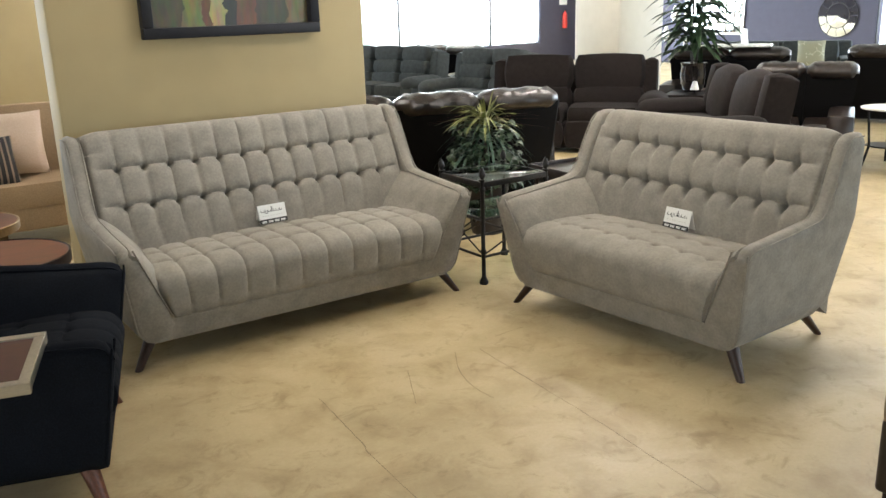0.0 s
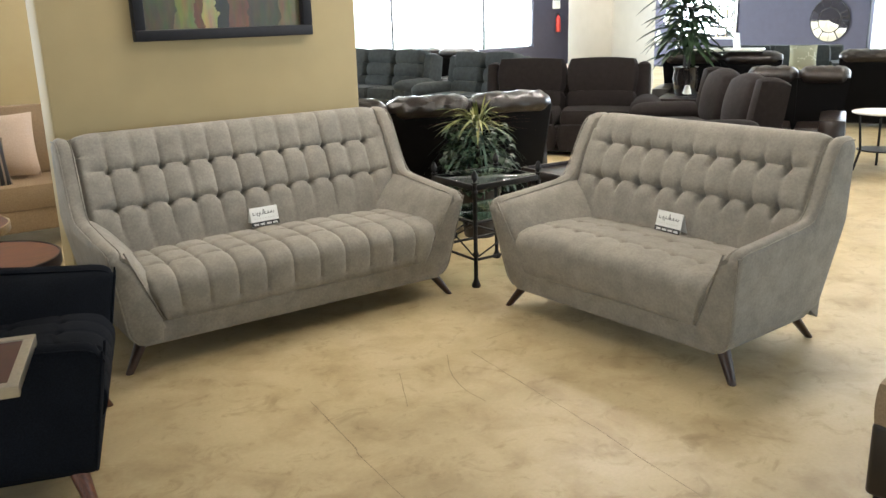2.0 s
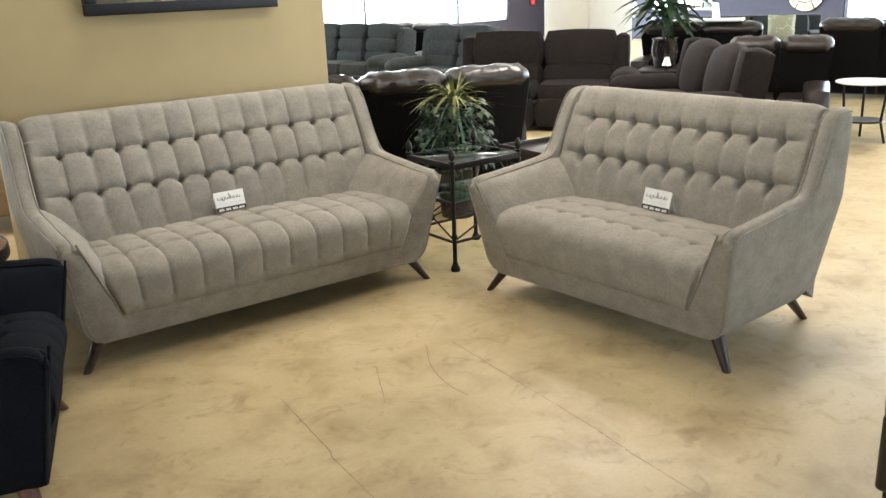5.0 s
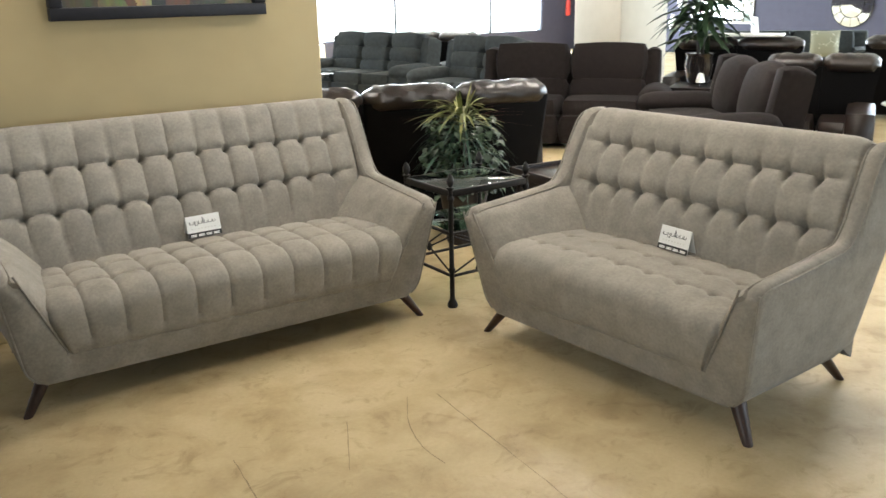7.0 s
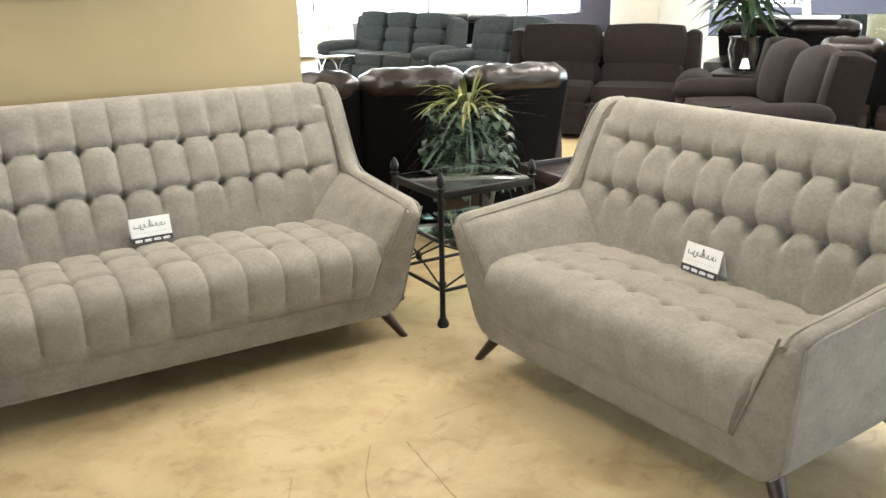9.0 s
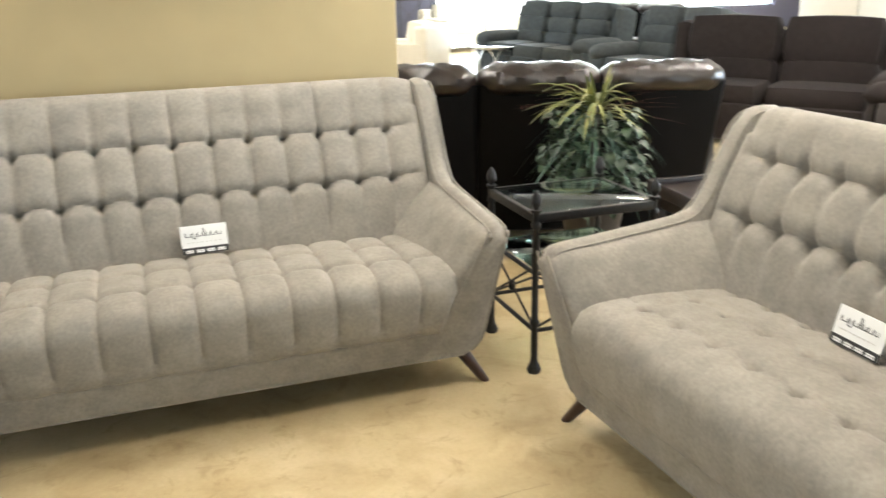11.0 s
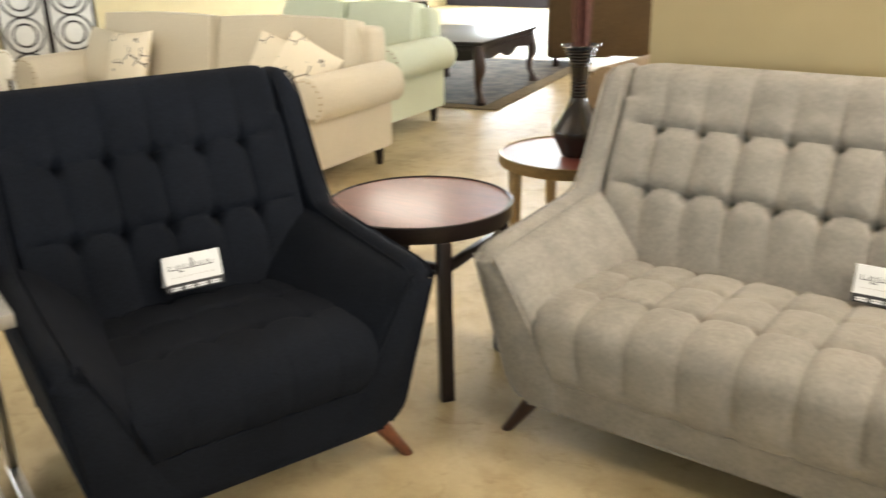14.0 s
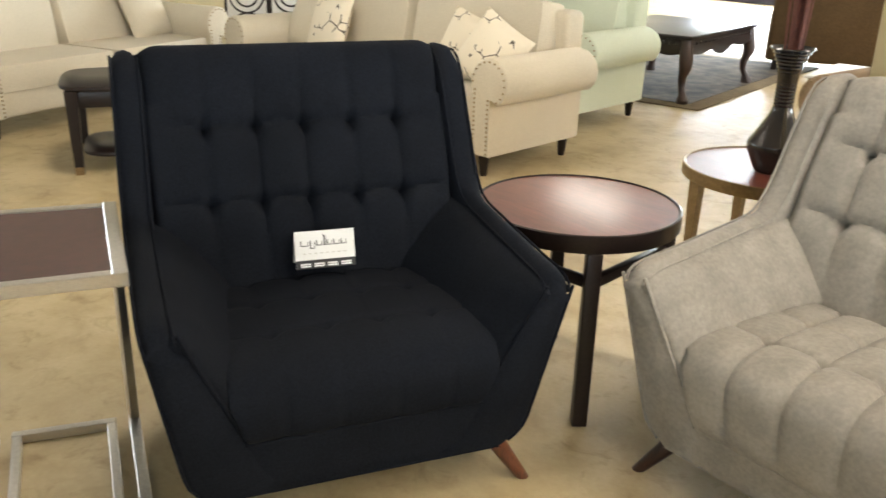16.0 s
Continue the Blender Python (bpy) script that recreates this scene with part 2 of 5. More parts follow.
def tube(bm, pts, r, seg=8, closed=False, r2=None, caps=True):
    """A round bar along points; r to r2 in radius."""
    pts = [Vector(p) for p in pts]
    k = len(pts)
    rings = []
    prev = None
    for i, p in enumerate(pts):
        a = pts[(i - 1) % k] if (closed or i) else p
        b = pts[(i + 1) % k] if (closed or i < k - 1) else p
        d = (b - a).normalized()
        up = Vector((0, 0, 1)) if abs(d.z) < 0.95 else Vector((1, 0, 0))
        u = d.cross(up).normalized() if prev is None else (prev - d * prev.dot(d)).normalized()
        prev = u
        w = d.cross(u)
        rad = r if r2 is None else r + (r2 - r) * i / (k - 1)
        rings.append([bm.verts.new(p + (u * math.cos(2 * math.pi * j / seg) + w * math.sin(2 * math.pi * j / seg)) * rad) for j in range(seg)])
    for i in range(k if closed else k - 1):
        A, B = rings[i], rings[(i + 1) % k]
        for j in range(seg):
            bm.faces.new((A[j], A[(j + 1) % seg], B[(j + 1) % seg], B[j]))
    if caps and not closed:
        bm.faces.new(rings[0][::-1])
        bm.faces.new(rings[-1])


def lathe(bm, prof, seg=32, cx=0.0, cy=0.0, cz=0.0):
    """Turned shape: prof is (radius, z) from bottom to top."""
    rings = [[bm.verts.new((cx + r * math.cos(2 * math.pi * j / seg), cy + r * math.sin(2 * math.pi * j / seg), cz + z)) for j in range(seg)] for r, z in prof]
    for A, B in zip(rings, rings[1:]):
        for j in range(seg):
            bm.faces.new((A[j], A[(j + 1) % seg], B[(j + 1) % seg], B[j]))
    bm.faces.new(rings[0][::-1])
    bm.faces.new(rings[-1])


def sheet(bm, rows, close=False):
    """A skin over rows of points of equal length; close: the last row joins the first."""
    vs = [[bm.verts.new(p) for p in r] for r in rows]
    n = len(vs)
    for i in range(n if close else n - 1):
        A, B = vs[i], vs[(i + 1) % n]
        for j in range(len(A) - 1):
            bm.faces.new((A[j], A[j + 1], B[j + 1], B[j]))
    return vs


def loft(bm, rings):
    """A closed skin through closed rings of equal length, capped."""
    vs = [[bm.verts.new(p) for p in r] for r in rings]
    k = len(vs[0])
    for A, B in zip(vs, vs[1:]):
        for j in range(k):
            bm.faces.new((A[j], A[(j + 1) % k], B[(j + 1) % k], B[j]))
    bm.faces.new(vs[0][::-1])
    bm.faces.new(vs[-1])
    return vs


def curve_at(knots, x):
    """Smoothed piecewise line through (x, y) knots."""
    if x <= knots[0][0]:
        return knots[0][1]
    for (a, p), (b, q) in zip(knots, knots[1:]):
        if x <= b:
            t = (x - a) / (b - a)
            return p + (q - p) * t
    return knots[-1][1]


# ---- shell of the shop ----
def wall(name, x0, x1, y0, y1, z0, z1, material, label=""):
    bm = bmesh.new()
    box(bm, x0, x1, y0, y1, z0, z1)
    return solo(name, bm, material, label, "wall", kind="structure", smooth=False)


bm = bmesh.new()
bmesh.ops.create_grid(bm, x_segments=30, y_segments=25, size=0.5)
bmesh.ops.scale(bm, vec=(X1 - X0, Y1 - Y0, 1), verts=bm.verts)
bmesh.ops.translate(bm, vec=((X0 + X1) / 2, (Y0 + Y1) / 2, 0), verts=bm.verts)
r = bmesh.ops.extrude_face_region(bm, geom=bm.faces[:])
bmesh.ops.translate(bm, vec=(0, 0, -0.15), verts=[v for v in r["geom"] if isinstance(v, bmesh.types.BMVert)])
solo("floor", bm, M_FLOOR, "stained tan concrete floor with saw joints and hairline cracks", "floor", kind="structure", smooth=False)
tagged(wall("ceiling", X0, X1, Y0, Y1, ZC, ZC + 0.15, M_CEIL, "white tiled shop ceiling"), category="ceiling")


def window_wall(name, y, inward, x_from, x_to, openings, sill, head, material, turn=None):
    """A wall along x, or turned, with glazed openings."""
    xs = [x_from]
    for a, b in openings:
        xs += [a, b]
    xs.append(x_to)
    bm = bmesh.new()
    ya, yb = sorted((y, y - 0.2 * inward))
    for i in range(0, len(xs), 2):
        box(bm, xs[i], xs[i + 1], ya, yb, 0, ZC)
    for a, b in openings:
        box(bm, a, b, ya, yb, 0, sill)
        box(bm, a, b, ya, yb, head, ZC)
    solo(name, bm, material, "painted wall with tall shop windows", "wall", turn, kind="structure", smooth=False)
    for a, b in openings:
        w = tagged(new("window_1"), "tall aluminium-framed shop window, glaring with daylight", "window", kind="structure")
        if turn is not None:
            w.matrix_world = turn
        n = int((b - a - 1.81) / 3.03) + 1
        for xm in [a] + [b - 1.81 - 3.03 * k for k in range(n)] + [b]:
            f = bmesh.new()
            box(f, xm - 0.022, xm + 0.022, ya + 0.02, ya + 0.08, sill, head, 0.005)
            part("mullion", f, M_IRON, w)
        for z in (sill, head):
            f = bmesh.new()
            box(f, a, b, ya + 0.04, yb - 0.04, z - 0.03, z + 0.03, 0.005)
            part("window_frame", f, M_IRON, w)


window_wall("wall_north", Y1 + 0.2, 1, X0, X1, [(-12, -3.5), (6.2, 15.2)], 0.55, 2.9, M_WALLP)
def sky_backdrop(name, m, w, tint, glow=2.6):
    """A glowing plain of daylit distance outside a window."""
    mt = bpy.data.materials.new(name)
    mt.use_nodes = True
    n, l = mt.node_tree.nodes, mt.node_tree.links
    n.remove(n["Principled BSDF"])
    em = n.new("ShaderNodeEmission")
    co = n.new("ShaderNodeTexCoord")
    ns = n.new("ShaderNodeTexNoise")
    ns.inputs["Scale"].default_value, ns.inputs["Detail"].default_value = 0.55, 5
    l.new(co.outputs["Object"], ns.inputs["Vector"])
    rp = n.new("ShaderNodeValToRGB")
    e = rp.color_ramp.elements
    e[0].position, e[0].color = 0.34, (*tint, 1)
    e[1].position, e[1].color = 0.52, (0.93, 0.97, 1.0, 1)
    l.new(ns.outputs["Fac"], rp.inputs[0])
    l.new(rp.outputs[0], em.inputs["Color"])
    em.inputs["Strength"].default_value = glow
    l.new(em.outputs[0], n["Material Output"].inputs["Surface"])
    b = bmesh.new()
    box(b, -w / 2, w / 2, 0, 0.05, -1, 5)
    return solo(name, b, mt, "glaring daylight outside the shop windows", "backdrop", m, kind="structure", smooth=False)


sky_backdrop("backdrop", pose(4, Y1 + 3.0, 0), 44, (0.45, 0.66, 0.62))
sky_backdrop("backdrop", pose(X1 + 3.0, 2.0, 0, 0, 0, -90), 36, (0.55, 0.70, 0.72))
sky_backdrop("backdrop", pose(2, Y0 - 3.0, 0, 0, 0, 180), 40, (0.50, 0.65, 0.62), 1.3)
window_wall("wall_east", X1 + 0.2, 1, Y0, Y1, [(-5.8, 6.4)], 0.55, 2.9, M_WALLP, Matrix(((0, 1, 0, 0), (1, 0, 0, 0), (0, 0, 1, 0), (0, 0, 0, 1))))
window_wall("wall_west", X0, 1, Y0, Y1, [(-8.1, -1.1)], 0.55, 2.9, M_WALL, Matrix(((0, 1, 0, 0), (1, 0, 0, 0), (0, 0, 1, 0), (0, 0, 0, 1))))
sky_backdrop("backdrop", pose(X0 - 3.0, -3.0, 0, 0, 0, 90), 20, (0.55, 0.70, 0.72))
window_wall("wall_south", Y0, 1, X0, X1, [(-11, -5), (-4, 2), (3, 9)], 0.55, 2.9, M_COL)

# display wall behind the sofa
bm = bmesh.new()
box(bm, -0.99, 0.955, 0.95, 1.20, 0, ZC, 0.012, 2)
solo("wall_display", bm, M_WALL, "yellow painted display wall with rounded corners", "wall", kind="structure")


# ---- tufted mid-century seating ----
ARM_TOP = [(-0.09, 0.622), (-0.078, 0.643), (-0.05, 0.656), (0.0, 0.663), (0.10, 0.668), (0.36, 0.688), (0.50, 0.702), (0.555, 0.73), (0.60, 0.80), (0.645, 0.92), (0.69, 1.04), (0.72, 1.08), (0.755, 1.095), (0.84, 1.09)]
BACK = [(0.44, 0.40), (0.475, 0.46), (0.50, 0.52), (0.545, 0.66), (0.566, 0.715), (0.592, 0.79), (0.642, 0.915), (0.670, 0.99), (0.690, 1.05), (0.714, 1.09), (0.747, 1.115), (0.785, 1.115), (0.818, 1.095), (0.832, 1.04), (0.82, 0.80), (0.79, 0.50), (0.765, 0.14)]
SEAT = [(0.0, 0.246), (-0.030, 0.247), (-0.052, 0.258), (-0.068, 0.295), (-0.079, 0.355), (-0.080, 0.405), (-0.068, 0.446), (-0.036, 0.480), (0.02, 0.500), (0.09, 0.507), (0.2, 0.509), (0.36, 0.504), (0.5, 0.494), (0.58, 0.485)]


def resample(path, step):
    """Evenly spaced points on a smooth (Catmull-Rom) line through path."""
    out = []
    for i in range(len(path) - 1):
        p0, p1, p2, p3 = (Vector(path[max(0, min(len(path) - 1, i + k))]) for k in (-1, 0, 1, 2))
        n = max(1, int((p2 - p1).length / step))
        for k in range(n):
            t = k / n
            out.append(0.5 * (2 * p1 + (p2 - p0) * t + (2 * p0 - 5 * p1 + 4 * p2 - p3) * t * t + (3 * p1 - p0 - 3 * p2 + p3) * t ** 3))
    out.append(Vector(path[-1]))
    return out


def cusp(t):
    """1 in a crease (t 0), falling to 0 on the crown of the puff (t 1), with a sharp valley."""
    t = min(1.0, max(0.0, t))
    return 1 - math.sqrt(max(0.0, 1 - (1 - t) ** 2)) ** 0.85


def tuft(x, s, xs, rows, seam, pit, pleat, reach=0.07, slit=0.0145):
    """How far a tufted skin sinks at x across and s along, with buttons at xs on each of rows."""
    d = min(range(len(xs)), key=lambda i: abs(xs[i] - x))
    pitch = xs[1] - xs[0]
    near = (x - xs[d]) / pitch
    q = min(0.5, abs(near))
    inside = xs[0] - pitch * 0.5 < x < xs[-1] + pitch * 0.5
    depth = seam(s) * cusp(2 * q) if inside else seam(s) * cusp(2 * abs(near))
    edge = 1.0 if inside else math.exp(-((abs(near) - 0.5) / 0.35) ** 2)
    for r in rows:
        line = r + 0.015 * math.sin(math.pi * q)
        depth = max(depth, pleat * cusp(abs(s - line) / reach) * (1 - 0.38 * math.sin(math.pi * q)) * edge)
        depth += pit * math.exp(-(((x - xs[d]) / 0.0145) ** 2 + ((s - r) / slit) ** 2))
    return depth


def tufted_seat(m, name, label, group, hw, buttons, fabric, wood, channels, sag, category, tall=1.0, crown=1.0, rail=0.0):
    """Mid-century sofa, loveseat or chair: hw is half its width over the arms; it stands on z 0 with its front feet at y 0; tall stretches what rises above the arms, crown what rises above the upper buttons; rail deepens the front rail."""
    root = thing(name, label, category, group, m)

    def lifted(line):
        return [(a, b if b < 0.68 else 0.68 + (min(b, 0.93) - 0.68 + max(0.0, b - 0.93) * crown) * tall) for a, b in line]

    def xo(z):
        low = 0.055 * max(0.0, 1 - (z - 0.13) / 0.085) ** 2
        return hw - 0.085 - low + 0.085 * (z - 0.135) / 0.525 if z < 0.66 else hw - 0.012 * (z - 0.66) / 0.4

    def y_front(z):
        return -0.09 * min(1.0, (z - 0.135) / 0.525)

    def y_rear(z):
        return 0.72 + 0.12 * (z - 0.135) / 0.93

    def thick(z):
        return 0.085 + max(0.0, (0.655 - z) / 0.42 * 0.115)

    top = resample(lifted(ARM_TOP), 0.03)
    span = (-0.09, 0.84)
    for side in (-1, 1):
        bm = bmesh.new()
        rings = []
        for p in top:
            f = (p.x - span[0]) / (span[1] - span[0])
            zt = p.y
            ring = []

            def put(x, z):
                ring.append((side * x, y_front(z) + f * (y_rear(z) - y_front(z)), z))

            zs = [0.135 + (zt - 0.035 - 0.135) * k / 10 for k in range(11)]
            put(xo(0.135) - 0.03, 0.13)
            for z in zs:
                put(xo(z), z)
            put(xo(zt) - 0.008, zt - 0.014)
            put(xo(zt) - 0.022, zt + 0.003)
            put(xo(zt) - 0.042, zt + 0.010)
            put(xo(zt) - 0.062, zt + 0.003)
            put(xo(zt) - 0.077, zt - 0.014)
            for z in zs[::-1]:
                put(xo(z) - thick(z), z)
            put(xo(0.135) - thick(0.135) + 0.02, 0.13)
            rings.append(ring)
        # soft ends
        def shrink(r, k, dy):
            c = Vector((sum(p[0] for p in r) / len(r), sum(p[1] for p in r) / len(r), sum(p[2] for p in r) / len(r)))
            return [tuple(c + (Vector(p) - c) * k + Vector((0, dy, 0))) for p in r]
        first = [(x + (-side * 0.008 if abs(x) > xo(z) - 0.01 else side * 0.006), y - 0.012, z - (0.008 if z > 0.6 else 0)) for x, y, z in rings[0]]
        tip = [(x + (-side * 0.024 if abs(x) > xo(z) - 0.01 else side * 0.014), y - 0.019, z - (0.022 if z > 0.6 else 0)) for x, y, z in rings[0]]
        rings = [tip, first] + rings + [shrink(rings[-1], 0.97, 0.012)]
        loft(bm, rings)
        arm = part("arm", bm, fabric, root)
        # plump inner pad of the arm, level with the rim and full down to the seat
        bm = bmesh.new()
        rings = []
        for k in range(25):
            f = (k / 24) ** 1.4
            yy = -0.082 + 0.66 * f
            zt = (curve_at(ARM_TOP, yy) if yy < 0.5 else curve_at(ARM_TOP, 0.5)) - 0.012
            ease = min(1.0, f * 5.5) ** 0.5
            full = (0.052 + 0.088 * f) * ease
            ring = []
            for j in range(25):
                u = j / 24
                z = zt + (0.25 - zt) * u + 0.020 * ease * math.sin(math.pi * min(1.0, u * 3.4))
                bulge = math.sin(math.pi * 0.5 * min(1.0, u / 0.52)) ** 0.85 * (1 - 0.15 * max(0.0, (u - 0.52) / 0.48))
                wave = 0.004 * math.sin(9 * yy + 5 * u + side) * ease
                x = xo(z) - (0.074 if j == 0 else max(0.074, thick(z))) - full * bulge - wave * bulge
                ring.append((side * x, (y_front(z) - 0.012) * (1 - f) + 0.578 * f, z))
            ring.append((side * (xo(0.25) - 0.05), (y_front(0.25) + 0.01) * (1 - f) + 0.578 * f, 0.25))
            ring.append((side * (xo(zt) - 0.045), yy, zt - 0.02))
            rings.append(ring)
        loft(bm, rings)
        part("arm_pad", bm, fabric, root)
        # piping on the front edge of the arm
        bm = bmesh.new()
        line = []
        for k in range(15):
            z = 0.648 - (0.380 - rail) * k / 14
            line.append((side * (xo(z) - thick(z) + 0.003), y_front(z) - 0.017, z))
        corner = line[-1]
        line += [(corner[0] - side * 0.012, corner[1] + 0.001, 0.257 + rail), (corner[0] - side * 0.035, corner[1] + 0.001, 0.252 + rail)]
        tube(bm, line, 0.0050, 6)
        tube(bm, [(side * (xo(z) - 0.006), y_front(z) - 0.013, z) for z in (0.145, 0.165, 0.19, 0.22, 0.3, 0.42, 0.54, 0.64)], 0.0045, 6)
        part("piping", bm, fabric, arm)

        # piping along both top edges of arm and wing
        for inset in (0.004, 0.076):
            bm = bmesh.new()
            line = []
            for p in top:
                f = (p.x - span[0]) / (span[1] - span[0])
                z = p.y - 0.011
                line.append((side * (xo(z) - inset), y_front(z) + f * (y_rear(z) - y_front(z)) - 0.003, z + 0.003))
            tube(bm, line, 0.0042, 6)
            part("piping", bm, fabric, arm)

    # backrest
    bw = hw - 0.083
    xs = [(-1 + 2 * (i + 1) / (buttons + 1)) * (hw - 0.105) for i in range(buttons)]
    prof = resample(lifted(BACK), 0.009)
    cols = (buttons + 1) * 14
    bm = bmesh.new()
    rows = []
    rnd = random.Random(buttons)
    xs2 = [x + rnd.uniform(-0.003, 0.003) for x in xs]

    def seam_back(z):
        return channels[0] * (1.0 if z > 0.68 else max(0.35, (z - 0.46) / 0.22)) * (1.0 if z < 0.93 else max(0.25, 1 - (z - 0.93) / (0.34 if channels[2] > 0.005 else 0.2)))

    for i, p in enumerate(prof):
        a, b = prof[max(0, i - 1)], prof[min(len(prof) - 1, i + 1)]
        t = (b - a).normalized()
        row = []
        front = p.x < 0.76
        for c in range(cols + 1):
            x = -bw + 2 * bw * c / cols
            narrow = 1.0 - (0.10 * max(0, (0.62 - p.y) / 0.2) * 0.5 if front else 0)
            d = tuft(x, p.y, xs2, tuple(0.68 + (r - 0.68) * tall for r in (0.715, 0.915)), seam_back, channels[4], channels[1], 0.07, channels[5]) if front and p.y > 0.42 else 0.0
            e = (abs(x) / bw)
            d += 0.045 * max(0, (e - 0.955) / 0.045) ** 2 if front else 0.0
            d += 0.030 * max(0.0, (e - 0.86) / 0.14) ** 2 if p.y > 1.0 else 0.0
            swell = 0.018 * math.sin(math.pi * min(1, max(0, (p.y - 0.42) / 0.6))) if front else 0
            q = p + Vector((-t.y, t.x)) * (swell - d)
            row.append((x * narrow, q.x, q.y))
        rows.append(row)
    vs = sheet(bm, rows)
    for k in (0, -1):
        bm.faces.new([r[k] for r in vs])
    part("backrest", bm, fabric, root)

    # seat
    prof = resample([(y, z + rail * min(1.0, max(0.0, (0.44 - z) / 0.18))) for y, z in SEAT], 0.010)
    sw = hw - 0.180
    n = channels[3]
    sx = [(-1 + 2 * (i + 1) / (n + 1)) * sw for i in range(n)]
    bm = bmesh.new()
    rows = []
    cols = (n + 1) * 12 if n else 60
    for i, p in enumerate(prof):
        a, b = prof[max(0, i - 1)], prof[min(len(prof) - 1, i + 1)]
        t = (b - a).normalized()
        row = []
        half = sw - max(0.0, (0.43 - p.y)) * 0.40 - max(0.0, p.x) * 0.15
        for c in range(cols + 1):
            u = -1 + 2 * c / cols
            d = 0.0
            if n:
                s = p.x if p.y > 0.47 else -0.05
                fr = 0.0 if p.y > 0.47 else (p.y - 0.47)
                d = tuft(u * sw, s + fr, sx, (0.11, 0.30, 0.47), lambda q: channels[2] * (1.0 if p.y > 0.3 else 0.4), sag[1], sag[0], 0.042)
            edge = max(0, (abs(u) - 0.955) / 0.045) ** 2 * (0.022 if p.y > 0.47 else 0.055)
            crown = 0.018 * (1 - u * u) * max(0.0, min(1.0, (p.y - 0.4) / 0.1))
            q = p + Vector((-t.y, t.x)) * (crown - d - edge)
            row.append((u * sw - math.copysign(abs(u) ** 7, u) * (sw - half), q.x, q.y))
        rows.append(row)
    vs = sheet(bm, rows)
    part("seat", bm, fabric, root)

    # front rail that meets the arm fronts in a seam, dust cloth, rail piping
    bm = bmesh.new()
    prof = [(-0.014, 0.131), (-0.019, 0.136), (-0.0245, 0.17), (-0.036 - 0.16 * rail, 0.238 + rail), (-0.0365 - 0.16 * rail, 0.246 + rail), (-0.031, 0.252 + rail), (0.06, 0.252 + rail), (0.06, 0.131)]
    ends = [-hw + 0.250 - 0.5 * rail + (2 * hw - 0.50 + rail) * k / 20 for k in range(21)]
    loft(bm, [[(x, y + 0.0012 * math.sin(11 * x), z + (0.0018 * math.sin(7 * x + 1) if z > 0.2 else 0)) for y, z in prof] for x in ends])
    front = part("front_rail", bm, fabric, root)
    bm = bmesh.new()
    box(bm, -hw + 0.16, hw - 0.16, 0.03, 0.74, 0.131, 0.235, 0.01)
    part("underside", bm, M_INK, root, "black dust cloth")
    bm = bmesh.new()
    tube(bm, [(x, -0.0375 - 0.16 * rail + 0.0012 * math.sin(11 * x), 0.2515 + rail + 0.0018 * math.sin(7 * x + 1)) for x in ends], 0.0050, 6)
    part("rail_piping", bm, fabric, front)
    bm = bmesh.new()
    tube(bm, [(-hw + 0.16, -0.016, 0.134), (hw - 0.16, -0.016, 0.134)], 0.0045, 6)
    part("rail_piping", bm, fabric, front)
    for side in (-1, 1):
        for out_foot, y_foot, out_top, y_top in ((0.065, 0.0, 0.165, 0.055), (0.145, 0.815, 0.185, 0.69)):
            bm = bmesh.new()
            a, b = Vector((side * (hw - out_foot), y_foot, 0.0)), Vector((side * (hw - out_top), y_top, 0.15))
            rings = []
            for k, (r) in enumerate((0.0185, 0.0205, 0.036, 0.037)):
                c = a.lerp(b, (0.0, 0.02, 0.98, 1.0)[k])
                rings.append([(c.x + r * math.cos(2 * math.pi * j / 16), c.y + r * math.sin(2 * math.pi * j / 16), c.z) for j in range(16)])
            loft(bm, rings)
            part("leg", bm, wood, root, "tapered splayed wooden leg")
    return root


